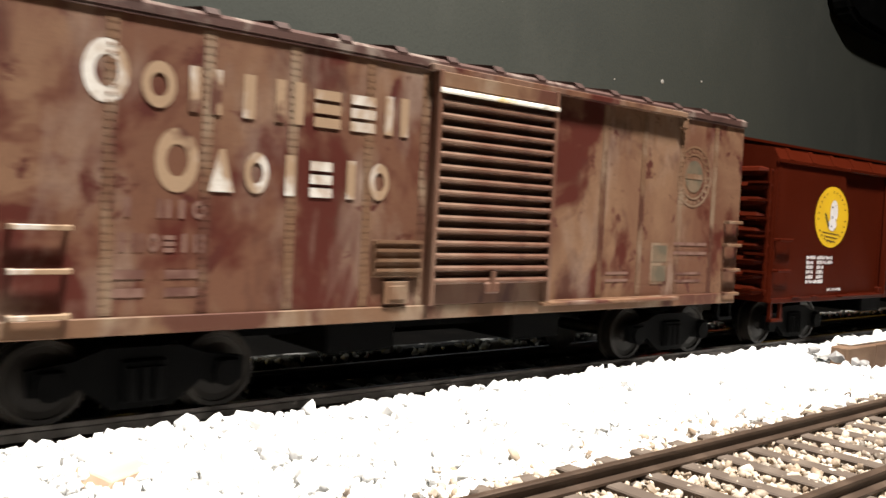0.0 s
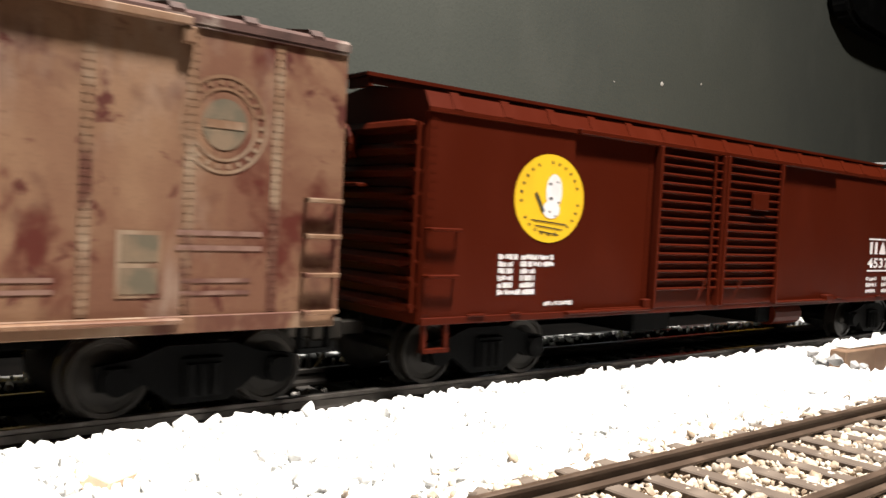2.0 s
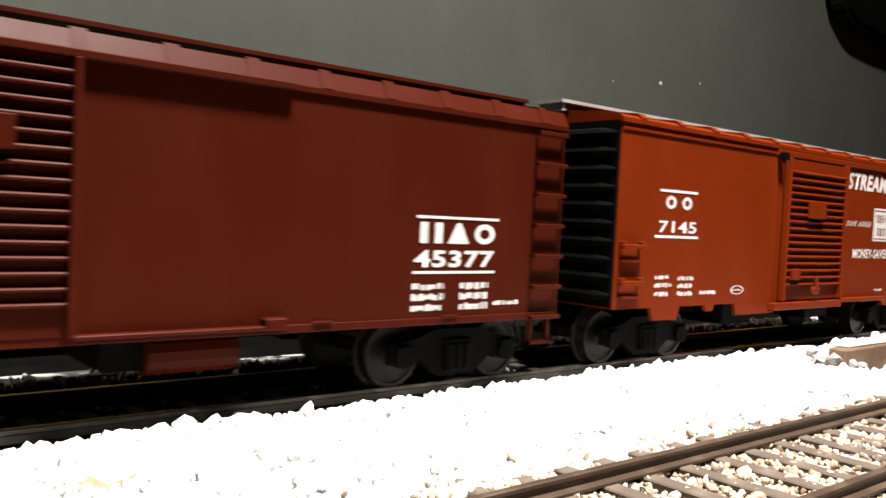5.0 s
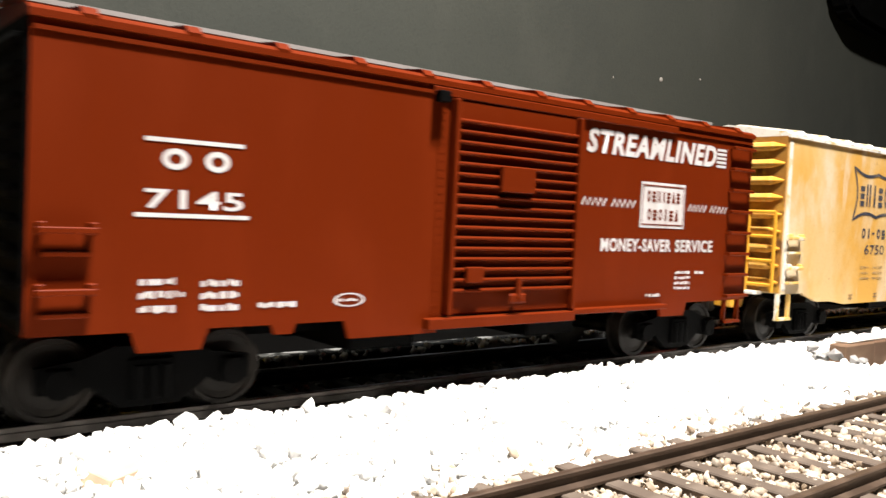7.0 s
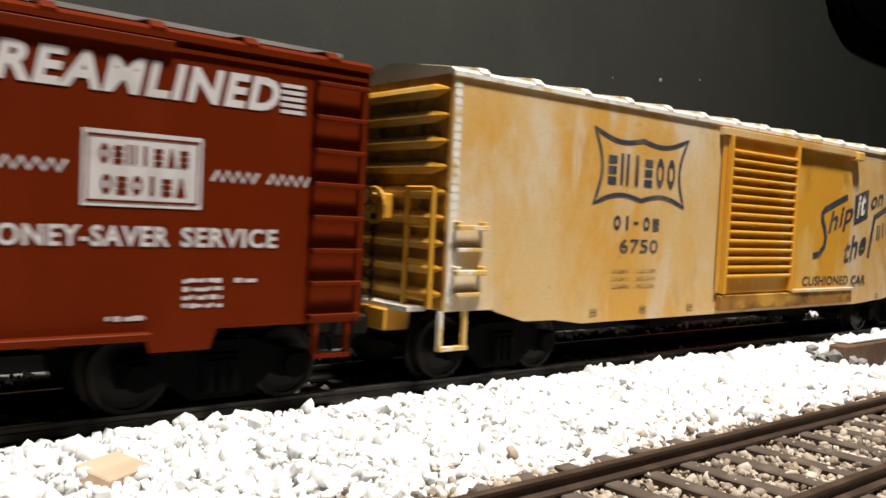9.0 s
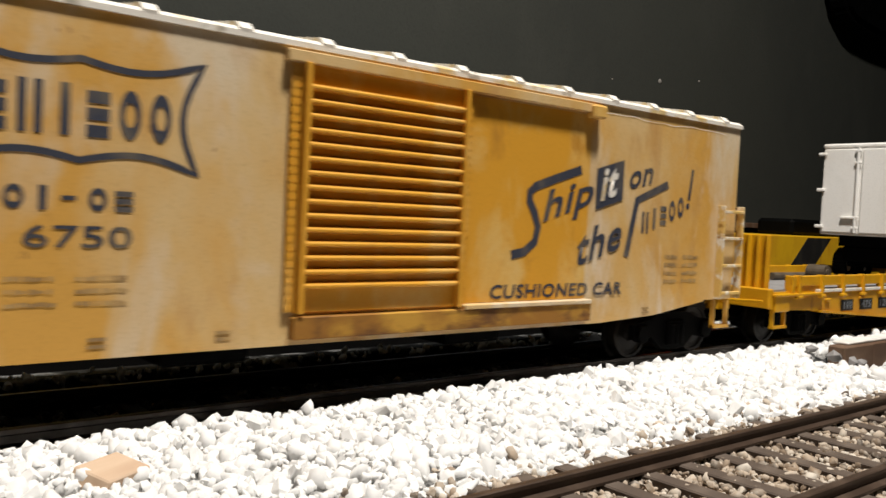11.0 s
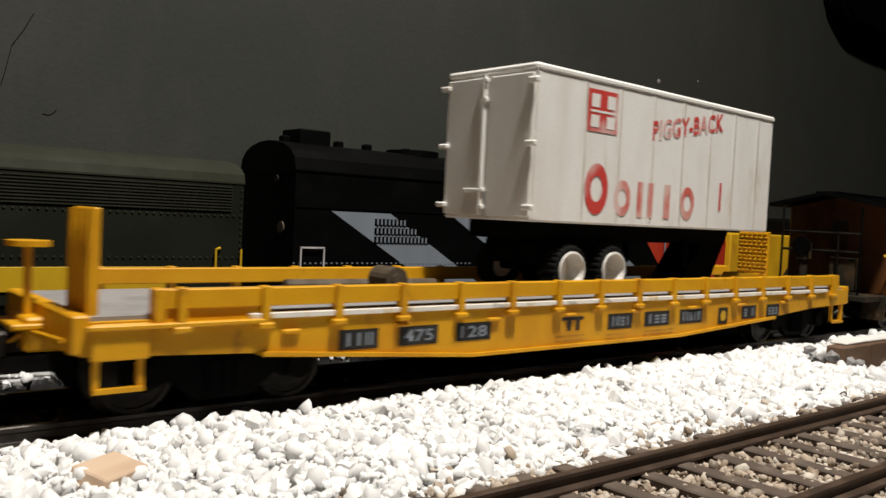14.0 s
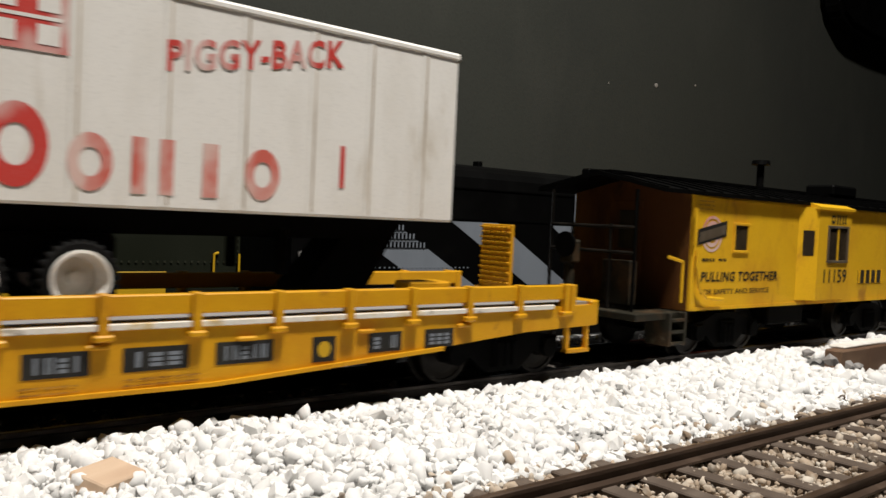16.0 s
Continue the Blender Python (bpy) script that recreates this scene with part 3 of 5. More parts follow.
# ---- markings ----
def blocks(pattern, x0, x1, z0, z1, material, parent, y=SIDE, lean=0.0, gap=0.28):
    """A name as plain shapes, one a letter: i one upright, d two uprights, o a ring, a a wedge, s three level bars, a space nothing."""
    w = (x1 - x0) / len(pattern)
    for n, kind in enumerate(pattern):
        a, b = x0 + n * w + w * gap / 2, x0 + (n + 1) * w - w * gap / 2
        t, m, k = (b - a) * 0.34, (x0 + (n + 0.5) * w), (n * w) * lean
        lo, hi = z0 + k, z1 + k
        h = (hi - lo) / 3
        if kind == "i":
            bars([(m - t * 0.6, m + t * 0.6, lo, hi)], material, parent, y, "block_mark")
        elif kind == "d":
            bars([(a, a + t, lo, hi), (b - t, b, lo, hi)], material, parent, y, "block_mark")
        elif kind == "o":
            disc(m, (lo + hi) / 2, (b - a) / 2, (hi - lo) / 2, material, parent, y, name="block_mark", inner=0.5, seg=20)
        elif kind == "a":
            bm = B()
            bm.faces.new([bm.verts.new((px, y - 0.08, pz)) for px, pz in ((a, lo), (b, lo), (m + t * 0.3, hi), (m - t * 0.3, hi))])
            part("block_mark", bm, material, parent)
        elif kind == "s":
            bars([(a, b, lo + q * h, lo + q * h + h * 0.72) for q in range(3)], material, parent, y, "block_mark")


def disc(x, z, rx, rz, material, parent, y=SIDE, out=0.08, name="disc", inner=0.0, seg=40):
    bm = B()
    ring = [bm.verts.new((x + rx * math.cos(6.2832 * i / seg), y - out, z + rz * math.sin(6.2832 * i / seg))) for i in range(seg)]
    if inner:
        hole = [bm.verts.new((x + inner * rx * math.cos(6.2832 * i / seg), y - out, z + inner * rz * math.sin(6.2832 * i / seg))) for i in range(seg)]
        for i in range(seg):
            bm.faces.new((ring[i], ring[(i + 1) % seg], hole[(i + 1) % seg], hole[i]))
    else:
        bm.faces.new(ring)
    return part(name, bm, material, parent)


def disc_bm(x, z, r):
    bm = B()
    bmesh.ops.create_icosphere(bm, subdivisions=2, radius=r, matrix=Matrix.Translation((x, 264.9, z)) @ Matrix.Diagonal((1, 0.3, 0.9, 1)))
    return bm


def ribbon(pts, width, material, parent, y=SIDE, out=0.08, name="stroke", closed=False):
    """A painted stroke along (x, z) points."""
    bm = B()
    p = [Vector((a, b)) for a, b in pts]
    n = len(p)
    left, right = [], []
    for i in range(n):
        d = (p[(i + 1) % n] - p[i - 1]) if closed else (p[min(i + 1, n - 1)] - p[max(i - 1, 0)])
        d.normalize()
        s = Vector((-d.y, d.x)) * width / 2
        left.append(bm.verts.new((p[i].x + s.x, y - out, p[i].y + s.y)))
        right.append(bm.verts.new((p[i].x - s.x, y - out, p[i].y - s.y)))
    for i in range(n if closed else n - 1):
        j = (i + 1) % n
        bm.faces.new((left[i], left[j], right[j], right[i]))
    return part(name, bm, material, parent)


def seam(top, x, z0, z1, material, step=0.9, y=SIDE):
    """A riveted side seam: a strap with its row of rivets."""
    strap = part("seam", box(B(), x - 0.7, x + 0.7, y - 0.06, y + 0.1, z0, z1), material, top)
    bm = B()
    z = z0 + 0.5
    while z < z1:
        for dx in (-0.4, 0.4):
            box(bm, x + dx - 0.17, x + dx + 0.17, y - 0.14, y, z - 0.17, z + 0.17)
        z += step
    tagged(part("rivets", bm, material, strap), kind="stuff")


def ladder(top, x0, x1, zs, mat, out=1.1, rails=False):
    """Ladder rungs on stout feet, with side rails where the car has them."""
    if rails:
        for x in (x0, x1):
            part("ladder_rail", box(B(), x - 0.3, x + 0.3, SIDE - out, SIDE, zs[0] - 1.2, zs[-1] + 1.2, 0.1), mat, top)
    for z in zs:
        rung = box(B(), x0, x1, SIDE - out - 0.25, SIDE - out + 0.35, z - 0.3, z + 0.3, 0.1)
        for x in (x0 + 0.3, x1 - 0.3):
            box(rung, x - 0.3, x + 0.3, SIDE - out, SIDE, z - 0.3, z + 0.3)
        part("rung", rung, mat, top)


def boxed_grab(top, x0, x1, z, mat, drop=2.6):
    """A drop grab iron: a stout bar with two legs on small feet."""
    bm = B()
    box(bm, x0, x1, SIDE - 1.6, SIDE - 0.6, z - 0.35, z + 0.35, 0.1)
    for x in (x0 + 0.5, x1 - 0.5):
        box(bm, x - 0.4, x + 0.4, SIDE - 1.4, SIDE, z - 0.5, z + 0.9, 0.1)
    box(bm, x0 + 0.6, x1 - 0.6, SIDE - 0.9, SIDE, z - drop - 0.3, z - drop + 0.3, 0.1)
    part("grab_iron", bm, mat, top)


def brake_gear(top, x, y, z, mat, r=3.0):
    """A hand-brake wheel with spokes, on its housing and shaft."""
    bm = B()
    for i in range(20):
        a, b = 6.2832 * i / 20, 6.2832 * (i + 1) / 20
        rod(bm, (x - 2.4, y + r * math.cos(a), z + r * math.sin(a)), (x - 2.4, y + r * math.cos(b), z + r * math.sin(b)), 0.34, 6)
    for i in range(3):
        a = 3.1416 * i / 3
        rod(bm, (x - 2.4, y - r * math.cos(a), z - r * math.sin(a)), (x - 2.4, y + r * math.cos(a), z + r * math.sin(a)), 0.28, 6)
    wheel = part("brake_wheel", bm, mat, top)
    part("housing", box(B(), x - 2.0, x, y - 1.8, y + 1.8, z - 2.2, z + 2.0, 0.3), mat, wheel)
    return wheel


def sill_tabs(top, tabs, mat):
    for x0, x1, z0, z1 in tabs:
        k = min(0.9, (x1 - x0) * 0.15)
        part("sill_tab", prism_y(B(), SIDE, SIDE + 0.7, ((x0, z1), (x0 + k, z0), (x1 - k, z0), (x1, z1))), mat, top)


def column(x0, x1, z0, z1, rows, fill=0.62):
    p = (z1 - z0) / rows
    return [(x0, x1, z0 + i * p, z0 + i * p + p * fill) for i in range(rows)]


# ---- the weathered brown boxcar ----
sp = boxcar("boxcar", "heavily weathered brown boxcar with worn white lettering", 17.3, 139.8, 12.4, 48.0, M_SP, M_SPROOF, M_SP, M_SPDOOR,
            [(57.0, 82.2, 13.0, 47.2, 15, 0.85)], (17.6, 122.5), ((56, 118, 46.9, 1.0, 1.4), (81, 118, 12.2, 0.6, 1.6)), roof_rise=3.4, edge=(0.5, 1.0, 1.1), door_top=4.6)
part("side_sill", box(B(), 0.4, 139.4, SIDE - 0.35, SIDE + 0.5, 10.9, 13.0, 0.12), M_SPTAN, sp)
part("letterboard_eave", box(B(), 0.2, 139.6, SIDE - 0.3, SIDE, 47.1, 47.7), M_SPROOF, sp)
part("door_head", box(B(), 57.2, 82.0, SIDE - 1.5, SIDE - 1.1, 44.9, 47.0, 0.1), M_SPTAN, sp)
part("door_edge_trim", box(B(), 57.2, 82.0, SIDE - 2.0, SIDE - 1.4, 43.9, 44.6, 0.12), M_FRWHITE, sp)
part("door_latch", box(rod(B(), (69, SIDE - 1.9, 15.0), (69, SIDE - 1.9, 18.0), 0.5, 8), 67.4, 70.6, SIDE - 2.1, SIDE - 1.4, 14.6, 16.4, 0.3), M_SPDOOR, sp)
part("track_stop", box(B(), 117, 118.6, SIDE - 1.2, SIDE, 44.9, 46.9, 0.2), M_SPTAN, sp)
for x in (11.9, 23.2, 34.7, 46.4, 96.0, 107.0, 118.7, 130.0):
    seam(sp, x, 13.2, 46.8, M_SPTAN)
for x in (56.0, 83.0):
    seam(sp, x, 11.6, 46.6, M_SPTAN, 1.3)
blocks("o", 8.4, 14.2, 36.9, 44.0, M_SPLET, sp, gap=0.12)
blocks("odidssd", 14.4, 53.6, 37.0, 42.4, M_SPLET, sp, y=SIDE - 0.07)
blocks("o", 16.6, 22.6, 27.4, 35.0, M_SPLET, sp, gap=0.12)
blocks("aoisio", 22.8, 50.6, 27.8, 33.0, M_SPLET, sp, y=SIDE - 0.07)
blocks("i dio", 13.0, 23.5, 24.4, 26.6, M_SPFAINT, sp)
blocks("idosid", 12.6, 23.5, 20.4, 22.6, M_SPFAINT, sp)
bars(column(12.6, 16.2, 15.2, 19.4, 2, 0.5) + column(18.6, 22.6, 15.2, 19.4, 2, 0.5), M_SPFAINT, sp)
disc(122.9, 36.1, 5.7, 6.0, M_SPTAN, sp, name="seal_ring", inner=0.93)
disc(122.9, 36.1, 4.2, 4.5, M_SPTAN, sp, name="seal_ring", inner=0.92)
for i in range(22):
    a = 6.2832 * i / 22
    ribbon([(122.9 + 4.5 * math.cos(a), 36.1 + 4.8 * math.sin(a)), (122.9 + 5.1 * math.cos(a), 36.1 + 5.4 * math.sin(a))], 0.5, M_SPTAN, sp, name="print_bar")
disc(122.9, 36.1, 2.9, 3.1, M_SPSEAL, sp, name="seal_field", inner=0.2)
bars([(120.4, 125.4, 35.6, 36.6)], M_SPTAN, sp, SIDE - 0.06)
bars([(110.5, 115.8, 15.2, 23.0)], M_SPTAN, sp, SIDE)
bars([(111.0, 115.3, 15.7, 18.7), (111.0, 115.3, 19.4, 22.5)], M_SPSEAL, sp, SIDE - 0.06, "stencil_panel")
bars(column(117.4, 128.4, 20.8, 24.4, 2, 0.35) + column(118, 127, 15.4, 18.4, 2, 0.35) + column(97.8, 104, 15.8, 18.4, 2, 0.4), M_SPFAINT, sp)
board = part("placard_board", box(B(), 47.6, 56.0, SIDE - 0.6, SIDE, 17.2, 22.4, 0.1), M_SPTAN, sp)
for z in (18.2, 19.6, 21.0, 22.2):
    part("slat", box(B(), 47.8, 55.8, SIDE - 1.0, SIDE - 0.6, z - 0.22, z + 0.22), M_SPTAN, board)
part("route_board", box(box(B(), 49.6, 53.8, SIDE - 0.7, SIDE, 13.4, 16.6, 0.1), 50.4, 53.0, SIDE - 0.9, SIDE - 0.6, 14.0, 16.0, 0.1), M_SPTAN, sp)
ladder(sp, 1.8, 8.0, (13.4, 18.3, 23.0), M_SPLET)
ladder(sp, 134.2, 139.4, (12.9, 17.8, 22.9, 27.6), M_SPTAN)
stirrup(sp, 134.6, 138.8, 7.4, 12.4, M_BLACK)

# ---- the boxcar-red double-door car ----
ny = boxcar("boxcar", "clean boxcar-red double-door boxcar with yellow disc emblem", 171.5, 175.3, 10.3, 42.0, M_NYC, M_NYC, M_NYC, M_NYC,
            [(53.5, 75.4, 11.2, 41.4, 16, 0.5), (76.0, 98.0, 11.2, 41.4, 16, 0.5)], (16.8, 156.2), ((31.5, 124, 41.4, 0.9, 1.2), (30.6, 53, 10.9, 0.5, 1.5), (98, 124, 10.9, 0.5, 1.5)),
            ribs=9, rib_r=1.15, roof_ribs=17, roof_rise=4.6, edge=(0.2, 1.3, 2.6), door_top=1.6, board=M_NYC, rib_h=0.3)
disc(26.1, 30.2, 8.25, 7.3, M_LEMON, ny, name="disc_emblem")
for i in range(26):
    a = 6.2832 * i / 26 + 0.1
    if i % 7:
        c, s = math.cos(a), math.sin(a)
        ribbon([(26.1 + 7.1 * c, 30.2 + 6.2 * s), (26.1 + 6.5 * c, 30.2 + 5.7 * s)], 0.4, M_INK, ny, out=0.14, name="print_bar")
disc(26.9, 31.4, 1.9, 2.9, M_WHITE, ny, out=0.13, name="pale_oval")
disc(26.4, 28.4, 2.0, 1.5, M_WHITE, ny, out=0.14, name="pale_oval")
for x, z, r in ((25.9, 32.6, 0.4), (26.2, 30.2, 0.5), (28.0, 29.6, 0.35), (27.6, 33.0, 0.3), (26.0, 28.0, 0.35), (27.4, 27.4, 0.3)):
    disc(x, z, r * 0.8, r * 0.6, M_INK, ny, out=0.17, name="print_dab", seg=10)
ribbon([(22.6, 31.0), (24.6, 27.9)], 0.7, M_INK, ny, out=0.15, name="print_bar")
for dz in (0, 0.9, 1.8):
    ribbon([(21.8 + dz, 26.6 - dz), (30.2 - dz, 26.0 - dz)], 0.2, M_INK, ny, out=0.15, name="print_bar")
rows = [14.4 + 1.13 * i for i in range(6)]
for n, z in enumerate(rows):
    bars([(15.2, 23.4 if n == 0 else (19.3 if n == 5 else 18.3), z, z + 0.85)], M_WHITE, ny, name="data_bar")
    if n:
        bars([(20.1, 27.8 if n > 3 else 23.3, z, z + 0.85)], M_WHITE, ny, name="data_bar")
bars([(25.9, 32.8, 12.4, 13.15)], M_WHITE, ny, name="data_bar")
bars([(144.8, 161.0, 25.95, 26.35)], M_WHITE, ny, name="rule")
bars([(144.4, 160.6, 17.8, 18.2)], M_WHITE, ny, name="rule")
blocks("dao", 145.0, 160.8, 22.3, 25.4, M_WHITE, ny, gap=0.2)
lettering("45377", 144.6, 18.7, 2.6, 15.7, M_WHITE, ny, bold=0.03, name="car_number")
bars(column(144.4, 150.4, 12.3, 16.9, 3, 0.68), M_WHITE, ny, name="data_bar")
bars(column(153.6, 159.3, 12.3, 16.9, 3, 0.68), M_WHITE, ny, name="data_bar")
bars([(160.6, 166.2, 12.8, 13.5)], M_WHITE, ny, name="data_bar")
ladder(ny, 168.3, 174.9, [10.6 + 5.0 * i for i in range(7)], M_NYC)
grabs(ny, ((0.4, 6.2, 24.4), (0.4, 6.0, 17.5)), M_NYC)
ladder_end = part("end_ladder", box(B(), -1.2, -0.6, -14.6, -14.0, 12, 40), M_NYC, ny)
for z in range(13, 41, 4):
    part("rung", box(B(), -1.6, -0.9, -14.6, -9.5, z - 0.25, z + 0.25), M_NYC, ladder_end)
brake_gear(ny, -1.2, 3.0, 37.0, M_NYC, 3.4)
part("brake_platform", box(B(), -3.2, -0.4, -2.0, 8.0, 30.4, 31.0, 0.1), M_NYC, ny)
part("side_sill", box(B(), 0.2, 175.1, SIDE - 0.3, SIDE + 0.2, 10.2, 11.3, 0.1), M_NYC, ny)
seam(ny, 1.0, 11.6, 41.2, M_NYC, 1.3)
seam(ny, 52.6, 11.6, 41.2, M_NYC, 1.1)
for x0, x1 in ((9.0, 12.6), (18.0, 20.4), (35.6, 52.0), (128.0, 131.0), (150.0, 153.0)):
    part("sill_rivet_strip", box(B(), x0, x1, SIDE - 0.55, SIDE, 11.2, 11.6, 0.08), M_NYC, ny)
stirrup(ny, 1.2, 5.4, 6.0, 10.4, M_NYC)
stirrup(ny, 169.6, 173.6, 6.0, 10.4, M_NYC)
for x0, z0, x1, z1 in ((66.5, 12.6, 69.5, 16.4), (79.0, 12.4, 82.6, 16.6)):
    ribbon([(x0, z0), (x1, z1)], 0.7, M_NYC, ny, out=2.1, name="door_lever")
for x in (70.8, 75.4):
    part("lock_rod", rod(B(), (x, SIDE - 1.9, 11.4), (x, SIDE - 1.9, 41.0), 0.3, 6), M_NYC, ny)
part("placard", box(B(), 85.5, 91.5, SIDE - 2.0, SIDE - 1.2, 31.0, 34.6, 0.1), M_NYC, ny)
part("track_stop", box(B(), 120.6, 123.6, SIDE - 1.8, SIDE, 10.9, 12.4, 0.15), M_NYC, ny)
part("jack_pad", box(B(), 51.4, 53.4, SIDE - 1.2, SIDE, 11.2, 13.0, 0.15), M_NYC, ny)
part("brake_reservoir", rod(B(), (108, -9, 7.4), (120, -9, 7.4), 2.6, 14), M_NYC, ny)

# ---- the oxide-red slogan car ----
cg = boxcar("boxcar", "bright oxide-red boxcar with white slogan lettering and black ends", 361.5, 140.3, 11.0, 45.4, M_CG, M_CG, M_BLACK, M_CG,
            [(57.0, 85.0, 11.2, 43.2, 17, 0.55)], (14.8, 121.5), ((53.5, 113, 43.4, 1.3, 0.6), (84.5, 111, 10.2, 0.9, 1.7), (53.5, 85, 9.2, 1.6, 1.7)), ribs=10, roof_ribs=12, roof_rise=2.6, edge=(0.3, 1.0, 0.9), board=M_GREY)
part("eave_strip", box(B(), 0.2, 140.1, SIDE - 0.25, SIDE, 43.6, 44.1), M_CG, cg)
for x in (55.6,):
    seam(cg, x, 9.6, 43.2, M_CG, 1.2)
part("track_stop", box(B(), 53.6, 55.6, SIDE - 1.9, SIDE - 0.5, 42.4, 44.0, 0.1), M_BLACK, cg)
sill_tabs(cg, ((11.2, 20.6, 8.5, 11.1), (29.0, 32.6, 9.7, 11.1), (40.0, 57.0, 8.5, 11.1), (98.5, 101.5, 9.7, 11.1), (110.5, 119.5, 8.5, 11.1)), M_CG)
bars([(12.1, 24.4, 33.05, 33.55)], M_WHITE, cg, name="rule")
bars([(11.2, 25.3, 24.3, 24.8)], M_WHITE, cg, name="rule")
blocks("o", 14.0, 17.6, 29.9, 32.4, M_WHITE, cg, gap=0.1)
blocks("o", 19.2, 22.8, 29.9, 32.4, M_WHITE, cg, gap=0.1)
lettering("7145", 12.3, 25.3, 2.3, 12.2, M_WHITE, cg, bold=0.02, name="car_number")
bars([(12.0, 16.2, 16.4, 17.3), (12.0, 17.3, 14.8, 15.7), (12.0, 16.4, 13.1, 14.0)], M_WHITE, cg, name="data_bar")
bars(column(19.4, 24.4, 13.1, 17.6, 3, 0.6), M_WHITE, cg, name="data_bar")
bars([(27.0, 32.6, 13.2, 13.95)], M_WHITE, cg, name="data_bar")
disc(40.6, 13.9, 2.5, 0.95, M_WHITE, cg, name="oval", inner=0.82)
bars([(38.9, 42.3, 13.7, 14.1)], M_WHITE, cg, name="data_bar")
lettering("STREAMLINED", 87.6, 38.0, 4.3, 39.2, M_WHITE, cg, shear=0.2, bold=0.04, name="slogan")
bars(column(127.0, 130.4, 38.1, 42.2, 5, 0.6), M_WHITE, cg, name="speed_bar")
bars([(103.2, 116.9, 25.4, 33.9)], M_WHITE, cg, name="emblem_field")
for x0, x1, z0, z1 in ((103.6, 116.5, 33.15, 33.4), (103.6, 116.5, 25.9, 26.15), (103.6, 103.85, 26.15, 33.15), (116.25, 116.5, 26.15, 33.15)):
    bars([(x0, x1, z0, z1)], M_CG, cg, SIDE - 0.06, "emblem_rule")
blocks("osdisas", 104.8, 115.4, 30.2, 32.4, M_CG, cg, SIDE - 0.06, gap=0.3)
blocks("osoisa", 105.0, 115.2, 26.8, 29.0, M_CG, cg, SIDE - 0.06, gap=0.3)
for x0, x1 in ((87.0, 93.4), (95.0, 101.6), (118.2, 124.2), (125.6, 131.6)):
    n = 9
    ribbon([(x0 + (x1 - x0) * i / n, 29.5 + (0.75 if i % 2 else -0.55)) for i in range(n + 1)], 0.42, M_WHITE, cg, name="script_stroke")
lettering("MONEY-SAVER", 92.6, 20.9, 2.4, 20.6, M_WHITE, cg, bold=0.03, name="slogan")
lettering("SERVICE", 114.6, 20.9, 2.4, 12.6, M_WHITE, cg, bold=0.03, name="slogan")
bars(column(115.0, 120.0, 13.6, 17.6, 4, 0.6) + [(121.6, 124.8, 16.6, 17.2), (106.2, 110.6, 12.4, 13.0)], M_WHITE, cg, name="data_bar")
part("placard", box(B(), 66.4, 73.6, SIDE - 2.1, SIDE - 1.2, 30.0, 34.0, 0.12), M_CG, cg)
part("route_board", box(B(), 60.2, 63.6, SIDE - 2.0, SIDE - 1.2, 16.0, 18.4, 0.12), M_CG, cg)
part("door_latch", box(rod(B(), (71, SIDE - 2.0, 13.4), (71, SIDE - 2.0, 16.6), 0.5, 8), 69.2, 72.8, SIDE - 2.2, SIDE - 1.4, 12.6, 14.2, 0.3), M_CG, cg)
for z in (22.6, 15.9):
    boxed_grab(cg, 0.7, 7.0, z, M_CG)
ladder(cg, 131.8, 139.6, [12.0 + 4.35 * i for i in range(8)], M_CG)
brake_gear(cg, 142.6, 2.0, 36.0, M_BLACK, 3.0)
stirrup(cg, 133.5, 138.5, 6.2, 11.0, M_CG)

# ---- the faded yellow car ----
# end_back: darker rusty wall, shade behind the end ribs put into its colour
fr = boxcar("boxcar", "faded yellow boxcar with dark lettering and chalky white roof edge", 517.0, 176.0, 11.6, 47.4, M_FR, M_FRWHITE, M_FRDOOR, M_FRDOOR,
            [(72.5, 100.3, 12.6, 45.0, 15, 0.66)], (15.0, 161), ((70, 130.4, 44.9, 1.5, 1.3), (101, 130, 12.2, 0.7, 1.7)), ribs=9, rib_r=1.05, end_back=M_FRRUSTSHADE, roof_rise=3.0, edge=(0.2, 1.0, 0.8),
            sill=((10, 11.8), (10.4, 11.3), (17, 9.4), (24, 9.3), (31, 8.4), (134, 8.4), (150, 9.2), (166, 11.3), (166.4, 11.8)))
part("rusty_sill_plate", box(B(), 72, 130, SIDE - 1.4, SIDE, 9.2, 12.2, 0.12), M_FRRUSTSHADE, fr)
part("plug_panel", box(B(), 101.2, 129.4, SIDE - 0.08, SIDE + 0.2, 13.0, 44.6, 0.04), M_FRDOOR, fr)
part("track_stop", box(B(), 127.6, 131.0, SIDE - 2.1, SIDE, 44.0, 46.2, 0.3), M_FRDOOR, fr)
for x in (71.6, 101.0):
    seam(fr, x, 12.8, 44.8, M_FRDOOR, 1.1, SIDE - 0.5)
seam(fr, 0.9, 12.4, 46.2, M_FRWHITE, 1.3)
shield = []
for ax, az, bx, bz, sag in ((31.9, 42.6, 45.6, 41.4, -1.3), (45.6, 41.4, 59.5, 42.6, -1.3), (59.5, 42.6, 59.0, 29.6, 2.2), (59.0, 29.6, 45.6, 30.4, 1.3), (45.6, 30.4, 32.4, 29.4, 1.3), (32.4, 29.4, 31.9, 42.6, -2.2)):
    for i in range(8):
        f = i / 8
        h = math.sin(3.1416 * f) * sag
        px, pz = ax + (bx - ax) * f, az + (bz - az) * f
        shield.append((px - (h if abs(bx - ax) < 3 else 0), pz + (h if abs(bx - ax) >= 3 else 0)))
ribbon(shield, 0.75, M_FRLET, fr, name="shield_outline", closed=True)
